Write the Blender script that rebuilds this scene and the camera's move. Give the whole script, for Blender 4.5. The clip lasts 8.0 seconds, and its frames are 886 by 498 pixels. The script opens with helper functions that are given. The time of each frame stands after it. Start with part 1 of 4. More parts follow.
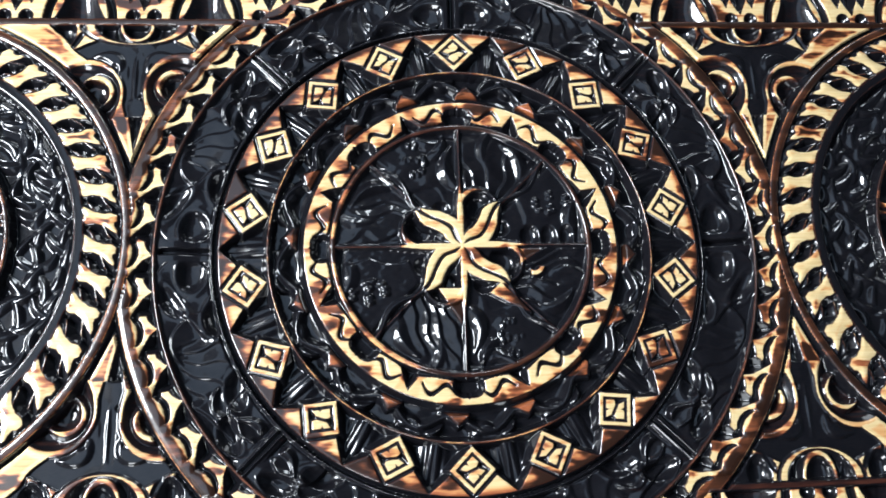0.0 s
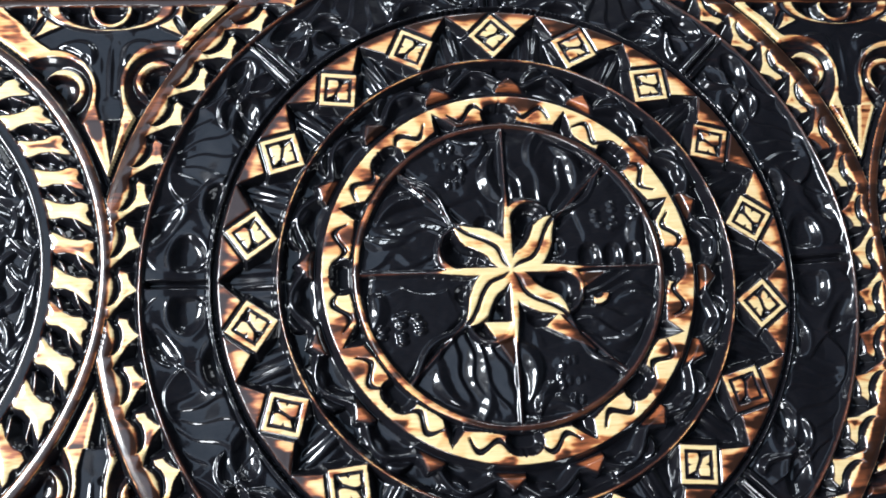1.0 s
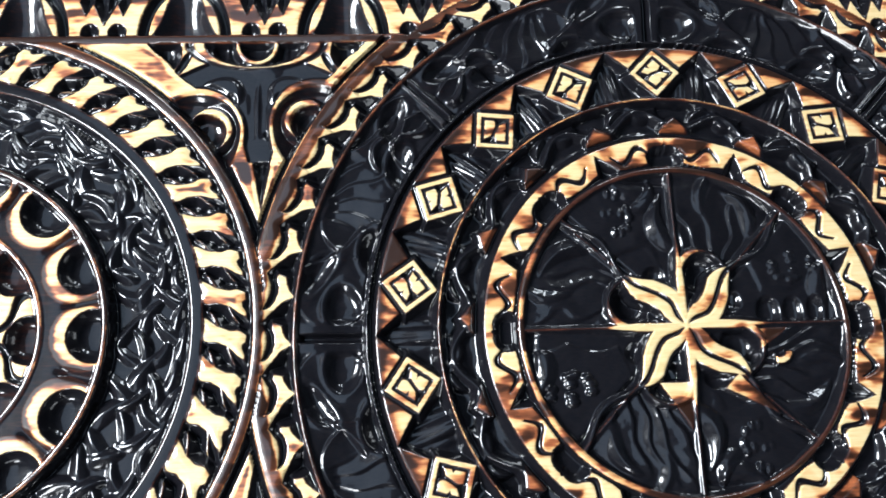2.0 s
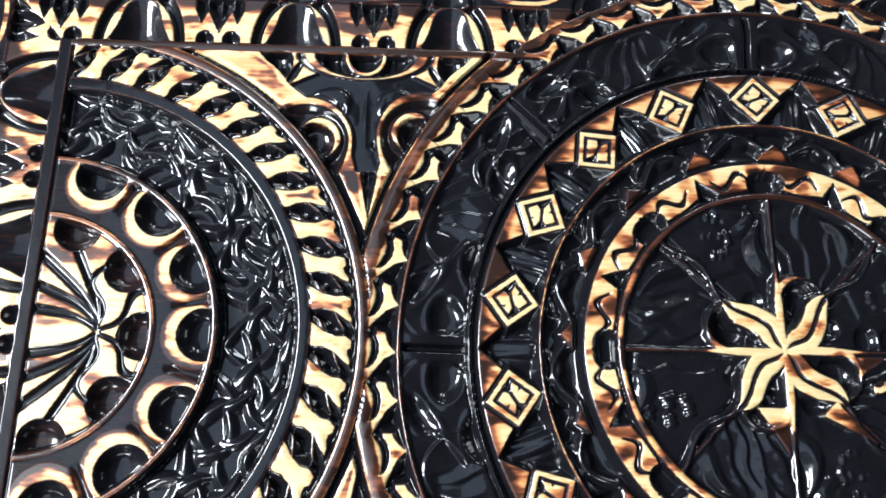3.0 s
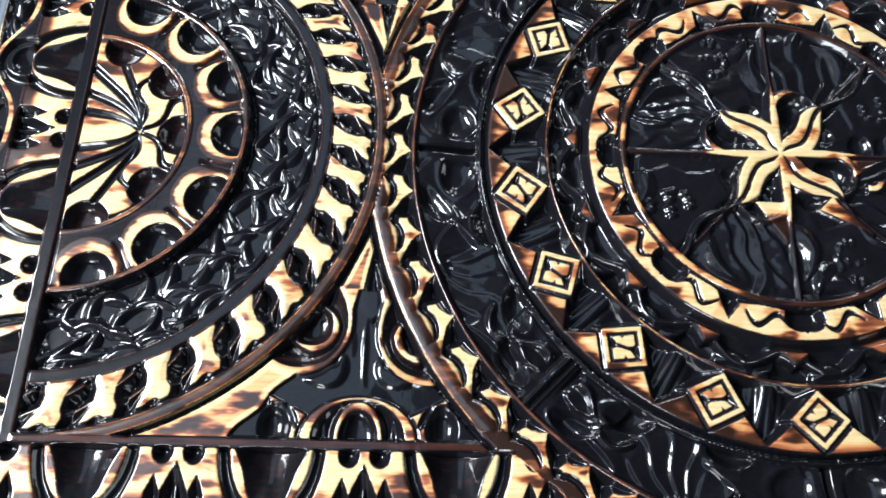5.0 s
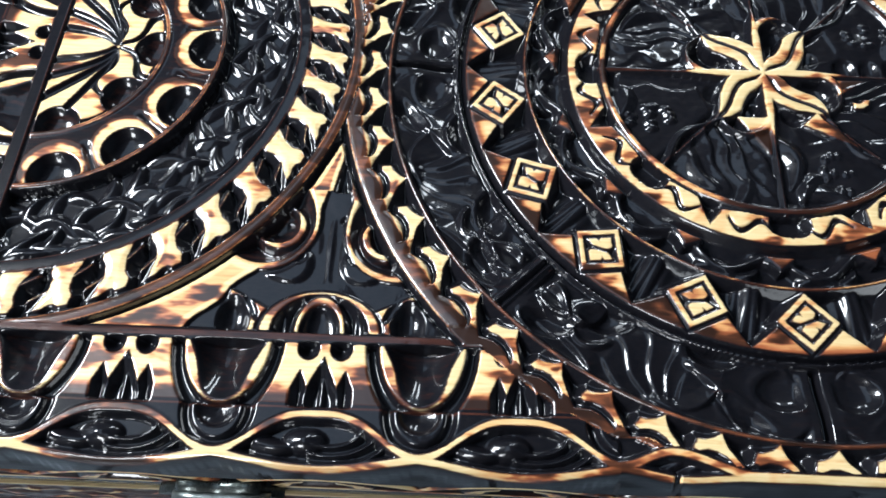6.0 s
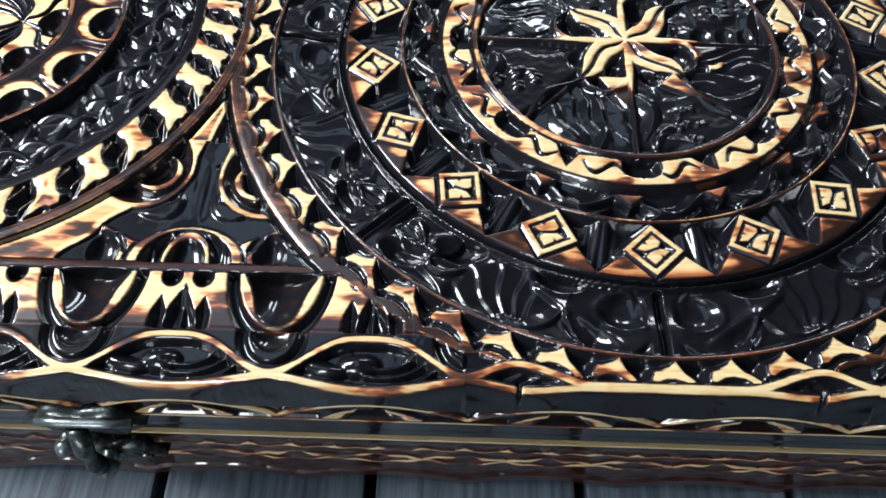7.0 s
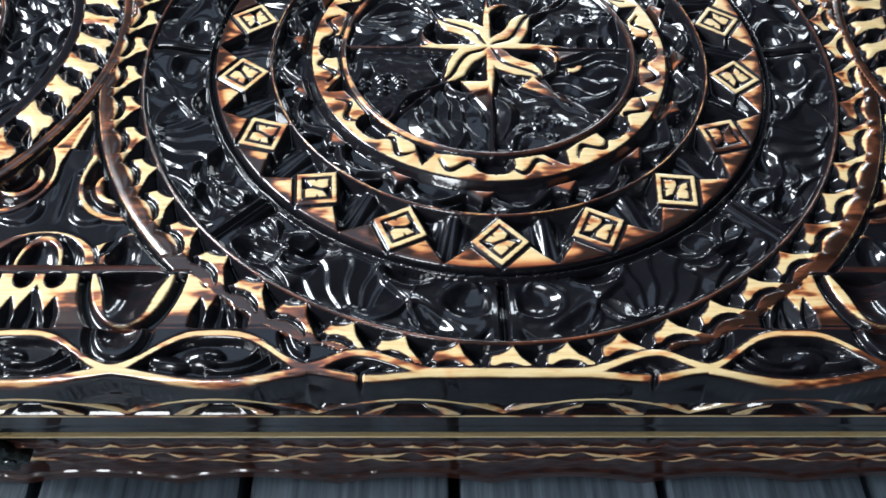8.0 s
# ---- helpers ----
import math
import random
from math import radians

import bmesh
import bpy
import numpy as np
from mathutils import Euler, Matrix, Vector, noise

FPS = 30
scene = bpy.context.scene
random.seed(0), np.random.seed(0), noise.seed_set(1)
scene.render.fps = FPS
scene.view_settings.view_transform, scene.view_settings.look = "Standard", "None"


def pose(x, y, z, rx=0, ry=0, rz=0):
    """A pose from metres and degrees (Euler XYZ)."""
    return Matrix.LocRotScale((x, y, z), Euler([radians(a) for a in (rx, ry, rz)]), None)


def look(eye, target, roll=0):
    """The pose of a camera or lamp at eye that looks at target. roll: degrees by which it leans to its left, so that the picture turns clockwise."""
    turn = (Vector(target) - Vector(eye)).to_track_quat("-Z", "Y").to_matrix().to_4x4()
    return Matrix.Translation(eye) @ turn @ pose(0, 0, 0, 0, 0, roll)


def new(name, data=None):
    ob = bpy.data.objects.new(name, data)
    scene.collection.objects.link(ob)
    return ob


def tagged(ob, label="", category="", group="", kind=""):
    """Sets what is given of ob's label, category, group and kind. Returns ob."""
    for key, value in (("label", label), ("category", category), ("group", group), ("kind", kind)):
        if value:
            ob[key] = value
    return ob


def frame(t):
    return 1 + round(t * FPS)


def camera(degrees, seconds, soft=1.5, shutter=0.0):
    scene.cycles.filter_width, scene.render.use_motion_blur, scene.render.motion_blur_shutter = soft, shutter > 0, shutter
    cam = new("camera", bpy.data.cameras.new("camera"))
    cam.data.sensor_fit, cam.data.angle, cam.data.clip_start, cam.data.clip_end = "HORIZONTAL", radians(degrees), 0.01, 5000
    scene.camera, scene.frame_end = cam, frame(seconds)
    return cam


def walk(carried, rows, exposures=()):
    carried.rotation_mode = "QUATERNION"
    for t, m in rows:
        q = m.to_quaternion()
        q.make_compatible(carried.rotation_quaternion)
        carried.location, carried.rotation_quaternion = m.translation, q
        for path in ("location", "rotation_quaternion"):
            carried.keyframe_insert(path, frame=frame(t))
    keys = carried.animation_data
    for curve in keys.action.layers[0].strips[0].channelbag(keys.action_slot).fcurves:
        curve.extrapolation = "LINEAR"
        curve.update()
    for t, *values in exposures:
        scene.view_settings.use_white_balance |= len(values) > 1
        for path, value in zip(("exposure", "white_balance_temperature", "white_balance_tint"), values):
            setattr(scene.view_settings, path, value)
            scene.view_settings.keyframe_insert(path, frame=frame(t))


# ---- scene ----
cam = camera(58.83, 8.0, soft=1.6)
PATH = [
    (0, (-0.03419, -0.09266, 0.31416), (-0.01040, -0.00918, 0.02699), 14.255),
    (0.5, (-0.03170, -0.07111, 0.28587), (-0.00259, 0.00119, -0.00382), 19.453),
    (1, (-0.05017, -0.05805, 0.26531), (-0.02100, 0.01454, -0.02431), 19.068),
    (1.5, (-0.07370, -0.04432, 0.25628), (-0.04799, 0.02985, -0.03327), 16.220),
    (2, (-0.09490, -0.04043, 0.24763), (-0.07508, 0.03924, -0.04092), 11.940),
    (2.2, (-0.10143, -0.03886, 0.24526), (-0.08392, 0.04205, -0.04309), 10.737),
    (3.3, (-0.12737, -0.04406, 0.25078), (-0.11506, 0.04155, -0.03648), 9.363),
    (3.5, (-0.12762, -0.05265, 0.25064), (-0.11719, 0.03325, -0.03661), 8.222),
    (4, (-0.12174, -0.08094, 0.25027), (-0.11528, 0.00749, -0.03633), 5.319),
    (4.5, (-0.11565, -0.11277, 0.24621), (-0.11174, -0.01371, -0.03693), 3.478),
    (4.7, (-0.11674, -0.12049, 0.24364), (-0.11397, -0.01729, -0.03804), 2.738),
    (5.8, (-0.10432, -0.16929, 0.21530), (-0.11003, -0.03677, -0.05379), -0.434),
    (6, (-0.10085, -0.17955, 0.20886), (-0.10653, -0.04143, -0.05739), 0.005),
    (6.5, (-0.08479, -0.20212, 0.20567), (-0.09218, -0.05121, -0.05351), 0.336),
    (7, (-0.05954, -0.22079, 0.19662), (-0.06390, -0.05653, -0.05437), 0.312),
    (7.5, (-0.03968, -0.22808, 0.19404), (-0.03870, -0.05629, -0.05190), 0.711),
    (8, (-0.02107, -0.23361, 0.19489), (-0.01685, -0.05829, -0.04852), 1.246),
]
EXPOSURE = ((0.0, 0.15), (2.2, 0.15), (3.5, 0.05), (4.5, 0.0), (8.0, 0.0))
walk(cam, [(t, look(eye, target, roll)) for t, eye, target, roll in PATH], EXPOSURE)


# ---- world and light ----
def make_world():
    world = bpy.data.worlds.new("daylight")
    scene.world = world
    world.use_nodes = True
    nt = world.node_tree
    sky = nt.nodes.new("ShaderNodeTexSky")
    sky.sky_type = "NISHITA"
    sky.sun_disc = False
    sky.sun_elevation = radians(38)
    sky.sun_rotation = radians(200)
    back = nt.nodes["Background"]
    back.inputs["Strength"].default_value = 0.10
    nt.links.new(sky.outputs["Color"], back.inputs["Color"])


def area_lamp(name, m, sx, sy, watts, colour):
    data = bpy.data.lights.new(name, "AREA")
    data.shape, data.size, data.size_y = "RECTANGLE", sx, sy
    data.energy, data.color = watts, colour
    ob = new(name, data)
    ob.matrix_world = m
    return ob


make_world()
# daylight through the window openings: west beside the table, two lights in the north wall
area_lamp("window_light_west", look((-0.93, 0.04, 0.70), (-0.2, 0.0, 0.0)), 0.46, 0.34, 31.0, (0.87, 0.94, 1.0))
area_lamp("window_light_north", look((0.12, 1.86, 1.02), (0.0, 0.0, 0.1)), 0.17, 0.52, 5.0, (0.84, 0.93, 1.0))
area_lamp("window_light_north_far", look((0.66, 1.86, 1.02), (0.0, 0.0, 0.1)), 0.17, 0.52, 5.0, (0.84, 0.93, 1.0))
# added fill lamp behind the viewpoint, brightens the front side of the box
area_lamp("fill_light_south", look((-0.72, -1.62, 0.62), (-0.15, -0.1, 0.0)), 0.45, 0.36, 12.0, (0.90, 0.95, 1.0))
area_lamp("skylight_light", pose(-0.57, 0.0, 1.72), 0.74, 3.2, 5.6, (0.61, 0.80, 1.0))


# ---- materials ----
def material(name):
    mat = bpy.data.materials.new(name)
    mat.use_nodes = True
    nt = mat.node_tree
    return mat, nt, nt.nodes["Principled BSDF"]


def node(nt, kind, **values):
    n = nt.nodes.new(kind)
    for key, value in values.items():
        n.inputs[key].default_value = value
    return n


def ramp(nt, source, stops):
    n = nt.nodes.new("ShaderNodeValToRGB")
    while len(n.color_ramp.elements) < len(stops):
        n.color_ramp.elements.new(0.5)
    for e, (pos, colour) in zip(n.color_ramp.elements, stops):
        e.position, e.color = pos, (*colour, 1)
    nt.links.new(source, n.inputs["Fac"])
    return n.outputs["Color"]


def maths(nt, op, a, b, c=None):
    n = nt.nodes.new("ShaderNodeMath")
    n.operation = op
    for k, v in enumerate((a, b, c)):
        if v is None:
            continue
        if isinstance(v, (int, float)):
            n.inputs[k].default_value = v
        else:
            nt.links.new(v, n.inputs[k])
    return n.outputs[0]


def remap(nt, v, a, b, c=0.0, d=1.0):
    n = nt.nodes.new("ShaderNodeMapRange")
    n.interpolation_type = "SMOOTHSTEP"
    for key, value in (("From Min", a), ("From Max", b), ("To Min", c), ("To Max", d)):
        n.inputs[key].default_value = value
    nt.links.new(v, n.inputs["Value"])
    return n.outputs["Result"]


def mixed(nt, fac, a, b):
    n = nt.nodes.new("ShaderNodeMix")
    n.data_type = "RGBA"
    for sock, v in ((n.inputs[0], fac), (n.inputs[6], a), (n.inputs[7], b)):
        if isinstance(v, tuple):
            sock.default_value = (*v, 1)
        elif isinstance(v, (int, float)):
            sock.default_value = v
        else:
            nt.links.new(v, sock)
    return n.outputs[2]


def noise_at(nt, coords, stretch, scale, detail=4.0, rough=0.55):
    m = nt.nodes.new("ShaderNodeMapping")
    m.inputs["Scale"].default_value = stretch
    nt.links.new(coords, m.inputs["Vector"])
    n = node(nt, "ShaderNodeTexNoise", Scale=scale, Detail=detail, Roughness=rough)
    nt.links.new(m.outputs["Vector"], n.inputs["Vector"])
    return n.outputs["Fac"]


def carved_wood():
    """Pale wood stained black, torched and sanded back on the raised faces, under thick gloss lacquer."""
    mat, nt, p = material("lacquered_carved_wood")
    co = nt.nodes.new("ShaderNodeTexCoord").outputs["Object"]
    pale = nt.nodes.new("ShaderNodeAttribute")
    pale.attribute_name = "sanded"
    scorch = nt.nodes.new("ShaderNodeAttribute")
    scorch.attribute_name = "scorch"
    grain = noise_at(nt, co, (0.10, 1.0, 0.6), 900.0, 5.0, 0.6)
    fibre = noise_at(nt, co, (0.09, 1.0, 1.0), 620.0, 4.0, 0.6)
    blotch = noise_at(nt, co, (0.36, 1.0, 1.0), 125.0, 3.0)
    fine = noise_at(nt, co, (0.35, 1.0, 1.0), 1500.0, 3.0)
    # distance from the carved edge, roughened by the grain
    wob = maths(nt, "MULTIPLY_ADD", maths(nt, "SUBTRACT", grain, 0.5), 0.6, pale.outputs["Fac"])
    bare = remap(nt, wob, -0.20, 0.12)
    clear = remap(nt, wob, 0.05, 0.46)
    heat = maths(nt, "ADD", maths(nt, "MULTIPLY", remap(nt, blotch, 0.44, 0.66), 0.72), scorch.outputs["Fac"])
    streak = maths(nt, "MULTIPLY_ADD", maths(nt, "SUBTRACT", fibre, 0.5), 0.38, heat)
    heat = remap(nt, streak, 0.15, 1.0)
    wood = ramp(nt, grain, [(0.25, (0.64, 0.43, 0.185)), (0.5, (0.76, 0.565, 0.285)), (0.75, (0.82, 0.65, 0.37))])
    toast = ramp(nt, heat, [(0.0, (1, 1, 1)), (0.30, (0.92, 0.62, 0.46)), (0.55, (0.48, 0.19, 0.145)), (0.8, (0.13, 0.056, 0.050)), (1.0, (0.030, 0.015, 0.015))])
    mul = nt.nodes.new("ShaderNodeMix")
    mul.data_type, mul.blend_type = "RGBA", "MULTIPLY"
    mul.inputs[0].default_value = 1.0
    nt.links.new(wood, mul.inputs[6])
    nt.links.new(toast, mul.inputs[7])
    stain = ramp(nt, fine, [(0.3, (0.0038, 0.0044, 0.0066)), (0.7, (0.0088, 0.0078, 0.0094))])
    rim = ramp(nt, fibre, [(0.3, (0.012, 0.005, 0.005)), (0.7, (0.075, 0.024, 0.015))])
    body = mixed(nt, clear, rim, mul.outputs[2])
    nt.links.new(mixed(nt, bare, stain, body), p.inputs["Base Color"])
    p.inputs["Roughness"].default_value = 0.30
    nt.links.new(remap(nt, wob, -0.05, 0.5, 0.12, 0.6), p.inputs["Specular IOR Level"])
    p.inputs["Coat Weight"].default_value = 1.0
    p.inputs["Coat IOR"].default_value = 1.5
    nt.links.new(remap(nt, blotch, 0.3, 0.75, 0.045, 0.10), p.inputs["Coat Roughness"])
    lump = noise_at(nt, co, (1, 1, 1), 150.0, 1.0)
    bump = node(nt, "ShaderNodeBump", Strength=0.13, Distance=0.0010)
    nt.links.new(lump, bump.inputs["Height"])
    chisel = noise_at(nt, co, (1.0, 0.7, 1.0), 330.0, 2.0)
    b1 = node(nt, "ShaderNodeBump", Strength=0.08, Distance=0.0007)
    nt.links.new(chisel, b1.inputs["Height"])
    nt.links.new(bump.outputs["Normal"], b1.inputs["Normal"])
    b2 = node(nt, "ShaderNodeBump", Strength=0.25, Distance=0.00025)
    nt.links.new(grain, b2.inputs["Height"])
    nt.links.new(b1.outputs["Normal"], b2.inputs["Normal"])
    nt.links.new(b2.outputs["Normal"], p.inputs["Normal"])
    nt.links.new(b1.outputs["Normal"], p.inputs["Coat Normal"])
    return mat


def plank_wood():
    mat, nt, p = material("grey_stained_plank")
    co = nt.nodes.new("ShaderNodeTexCoord").outputs["Object"]
    rnd = nt.nodes.new("ShaderNodeObjectInfo").outputs["Random"]
    shift = nt.nodes.new("ShaderNodeVectorMath")
    shift.operation = "MULTIPLY_ADD"
    comb = nt.nodes.new("ShaderNodeCombineXYZ")
    nt.links.new(rnd, comb.inputs["X"])
    nt.links.new(rnd, comb.inputs["Y"])
    shift.inputs[1].default_value = (5.0, 9.0, 0.0)
    nt.links.new(comb.outputs[0], shift.inputs[0])
    nt.links.new(co, shift.inputs[2])
    grain = noise_at(nt, shift.outputs[0], (1.0, 0.05, 1.0), 260.0, 5.0, 0.65)
    tone = noise_at(nt, shift.outputs[0], (1.0, 0.25, 1.0), 22.0, 3.0)
    col = ramp(nt, grain, [(0.30, (0.034, 0.046, 0.058)), (0.5, (0.115, 0.148, 0.178)), (0.72, (0.23, 0.28, 0.325))])
    dark = ramp(nt, tone, [(0.3, (0.62, 0.62, 0.64)), (0.7, (1.0, 1.0, 1.0))])
    mul = nt.nodes.new("ShaderNodeMix")
    mul.data_type, mul.blend_type = "RGBA", "MULTIPLY"
    mul.inputs[0].default_value = 1.0
    nt.links.new(col, mul.inputs[6])
    nt.links.new(dark, mul.inputs[7])
    nt.links.new(mul.outputs[2], p.inputs["Base Color"])
    nt.links.new(remap(nt, grain, 0.3, 0.7, 0.62, 0.42), p.inputs["Roughness"])
    bump = node(nt, "ShaderNodeBump", Strength=0.6, Distance=0.0006)
    nt.links.new(grain, bump.inputs["Height"])
    nt.links.new(bump.outputs["Normal"], p.inputs["Normal"])
    return mat


def old_brass():
    mat, nt, p = material("antique_bronze")
    co = nt.nodes.new("ShaderNodeTexCoord").outputs["Object"]
    n = noise_at(nt, co, (1, 1, 1), 420.0, 4.0)
    col = ramp(nt, n, [(0.3, (0.02, 0.024, 0.022)), (0.5, (0.075, 0.085, 0.08)), (0.75, (0.20, 0.22, 0.21))])
    nt.links.new(col, p.inputs["Base Color"])
    p.inputs["Metallic"].default_value = 0.9
    nt.links.new(remap(nt, n, 0.3, 0.7, 0.45, 0.26), p.inputs["Roughness"])
    bump = node(nt, "ShaderNodeBump", Strength=0.4, Distance=0.0004)
    nt.links.new(n, bump.inputs["Height"])
    nt.links.new(bump.outputs["Normal"], p.inputs["Normal"])
    return mat


def plain(name, colour, rough, spread=0.12, scale=6.0):
    mat, nt, p = material(name)
    co = nt.nodes.new("ShaderNodeTexCoord").outputs["Object"]
    n = noise_at(nt, co, (1, 1, 1), scale, 6.0)
    lo = tuple(c * (1 - spread) for c in colour)
    nt.links.new(ramp(nt, n, [(0.3, lo), (0.7, colour)]), p.inputs["Base Color"])
    p.inputs["Roughness"].default_value = rough
    return mat


WOOD = carved_wood()
PLANK = plank_wood()
BRASS = old_brass()
PEWTER = plain("worn_pewter", (0.30, 0.335, 0.325), 0.34, 0.5, 380.0)
PEWTER.node_tree.nodes["Principled BSDF"].inputs["Metallic"].default_value = 0.85
PLASTER = plain("painted_plaster", (0.10, 0.125, 0.16), 0.85)
# for the unseen south wall, kept dark so the box front reflects little
DARK_WALL = plain("dark_brown_wall", (0.030, 0.022, 0.020), 0.7)
FLOORING = plain("floor_boards", (0.16, 0.13, 0.10), 0.5, 0.3, 9.0)
DARK_GAP = plain("dark_underboard", (0.012, 0.012, 0.013), 0.8)


# ---- builders ----
def part(name, bm, mat, parent, label="", smooth=False):
    me = bpy.data.meshes.new(name)
    bm.normal_update()
    bm.to_mesh(me)
    bm.free()
    me.materials.append(mat)
    if smooth:
        me.polygons.foreach_set("use_smooth", [True] * len(me.polygons))
    ob = new(name, me)
    ob.parent = parent
    if label:
        tagged(ob, label)
    return ob


def boxed(bm, x0, x1, y0, y1, z0, z1, bevel=0.0):
    made = bmesh.ops.create_cube(bm, size=1.0)["verts"]
    for v in made:
        v.co = Vector(((x0 + x1) / 2 + v.co.x * (x1 - x0), (y0 + y1) / 2 + v.co.y * (y1 - y0), (z0 + z1) / 2 + v.co.z * (z1 - z0)))
    if bevel:
        edges = list({e for v in made for e in v.link_edges})
        bmesh.ops.bevel(bm, geom=edges, offset=bevel, segments=2, affect="EDGES", profile=0.6)
    return bm


def step(x, a, b):
    t = np.clip((x - a) / (b - a), 0, 1)
    return t * t * (3 - 2 * t)


def wrap(a, period):
    return (a + period / 2) % period - period / 2


def bowl(sd, depth, soft):
    """Floor of a gouged hollow: sd is negative inside it."""
    return -depth * np.tanh(np.maximum(-sd, 0) / soft)


def leaf(x, y, cx, cy, ang, a, b, h, bend=0.0, flute=0.0, count=2.0):
    """Height of a carved leaf: a bent teardrop with flutes along it."""
    c, s = math.cos(radians(ang)), math.sin(radians(ang))
    lx = (x - cx) * c + (y - cy) * s
    ly = -(x - cx) * s + (y - cy) * c
    ly = ly + bend * lx * lx / a
    w = b * (1.0 - 0.45 * np.clip(lx / a, -1, 1))
    e = (lx / a) ** 2 + (ly / w) ** 2
    tent = np.maximum(1 - np.abs(ly) / w, 0) * np.maximum(1 - (lx / a) ** 2, 0)
    top = h * (0.38 * np.sqrt(np.maximum(1 - e, 0)) + 0.72 * tent)
    return np.where(e < 1, top * (1 - flute * (0.5 + 0.5 * np.cos(ly / w * math.pi * count))), 0)


def ridge(d, w, h):
    return h * np.exp(-((d / w) ** 2))


def worm(x, y, seed):
    """Slow, smooth hand-carved unevenness."""
    k = seed * 1.7
    return (np.sin(x * 0.31 + 1.3 * np.sin(y * 0.23 + k) + k) + np.sin(y * 0.37 + 1.1 * np.sin(x * 0.19 - k) - k)) * 0.5


# ---- the carving (millimetres; centre of the large medallion at the origin) ----
HX, HY = -242.5, 3.5          # centre of the half medallion
RAIL_N, RAIL_S = 105.5, -101.0  # rails of the inner field
BAR = -244.0                  # bar along the end of the field
PITCH = 55.0                  # repeat of the border
EDGE = 35.6                   # border from the rail to the lid's edge


def star(r, th, H, P, S):
    for k in range(8):
        a = k * math.pi / 4 - 0.02
        l, t = r * np.cos(th - a), r * np.sin(th - a)
        if k % 2:
            # broad bent arm, split by a curved cut
            tt = t + 2.1 * np.sin(l * 0.21 - 0.3) * step(l, 1, 9)
            sd = np.where(l > 0, 4.6 * np.clip((25.5 - l) / 8, 0, 1) ** 0.7 * np.clip(0.22 + l / 9, 0, 1) - np.abs(tt), -9)
            cut = np.abs(tt + 0.2) - 0.62
            sd = np.minimum(sd, np.where(l > 0.2, cut + 0.5 * step(l, 5, 1), 9))
        else:
            # thin arm with a hooked spur round the hollow beside it
            sd = np.where(l > 0, 1.5 * np.clip(l / 4, 0.3, 1) * np.clip((30 - l) / 14, 0, 1) - np.abs(t - 0.5), -9)
            q = np.hypot(l - 17.0, t + 7.4)
            spur = np.minimum(np.minimum(1.15 * step(t, -10.0, -1.0) - np.abs(q - 8.1), l - 15.5), -t)
            sd = np.maximum(sd, spur)
        top = 0.4 + np.clip(sd, -1.2, 0.5) * 1.2
        H = np.where(sd > -1.2, np.maximum(H, top), H)
        S = np.where(sd > P, step(l, 20, 33) * 0.9, S)
        P = np.maximum(P, sd)
    return H, P, S


def beads_field(u, v, x, y, f, sec):
    """Plain sloping field with a cluster of seed beads and a bowl row at its edge."""
    A = -0.9 - 1.7 * step(f, 0.62, 0.0) + 0.35 * worm(x * 1.3, y * 1.3, 3)
    A = A - 1.5 * step(u + 0.35 * v, 33, 29) * step(f, 0.35, 0.6)
    # a raised plate with a torn edge in the south-west
    plate = np.minimum(v - 4.5 - 2.8 * np.abs(np.sin(u * 0.16)), u - 25 + 0.4 * v)
    A = np.where(sec == 4, np.maximum(A - 1.6, -1.0 + np.clip(plate * 1.5, -4, 0) - 0.03 * v), A)
    for k in range(10):
        bx, by = 34.0 + (k % 4) * 3.4 + 1.7 * math.sin(k * 2.9), 14.0 + (k // 4) * 3.6 + (k % 4) * 1.1 + 1.5 * math.cos(k * 4.3)
        A = np.maximum(A, -1.7 + 1.5 * np.sqrt(np.maximum(1 - ((u - bx) ** 2 / 4.4 + (v - by) ** 2 / 2.2), 0)))
    for c, w, h in ((29.0, 4.2, 2.6), (37.5, 3.6, 2.2), (45.0, 3.0, 1.8)):
        A = A + np.where(sec == 0, 1.0, 0.0) * bowl((np.hypot((u - c) / w, (v - 4.2) / 5.2) - 1) * w, h, 1.6)
    # folds beside the upright arms
    A = A + np.where(sec % 4 == 2, 1.0, 0.0) * (leaf(u, v, 34, 6, 12, 11, 3.6, 2.4, 0.5) + leaf(u, v, 44, 7.5, -30, 7, 2.6, 1.8, -0.4))
    A = A + leaf(u, v, 47.0, 15, 72, 9, 3.2, 1.8, 0.3) - ridge(u - 49.5 - 0.12 * v, 0.8, 0.8)
    return A


def fan_field(u, v, x, y, f, r, sec):
    """Swept folds that spread from beside the star towards the rim."""
    ang = np.arctan2(v + 5.0, u - 12.0)
    swing = ang - 0.010 * (u - 30) + 0.12 * np.sin(u * 0.13 + sec)
    ply = (swing * np.where(sec == 5, 6.0, np.where(sec == 7, 8.0, 6.0)) / math.pi * 2 + 0.3 * sec + 0.35 * worm(x, y, 2)) % 1.0
    deep = np.where((sec == 5) | (sec == 7), 1.5, 1.1)
    B = -2.6 + 1.5 * step(f, 0.1, 0.95) + deep * ply ** 1.3 * step(ply, 1.0, 0.80) * step(r, 21, 29) * step(r, 53, 45)
    B = np.maximum(B, -2.6 + leaf(u, v, 40, 25, 30, 11, 4.2, 2.6, 0.5))
    B = np.maximum(B, -2.8 + leaf(u, v, 46.5, 11, 78, 11, 3.4, 2.6, -0.4))
    return B + 0.35 * worm(x * 1.1, y * 1.1, 6)


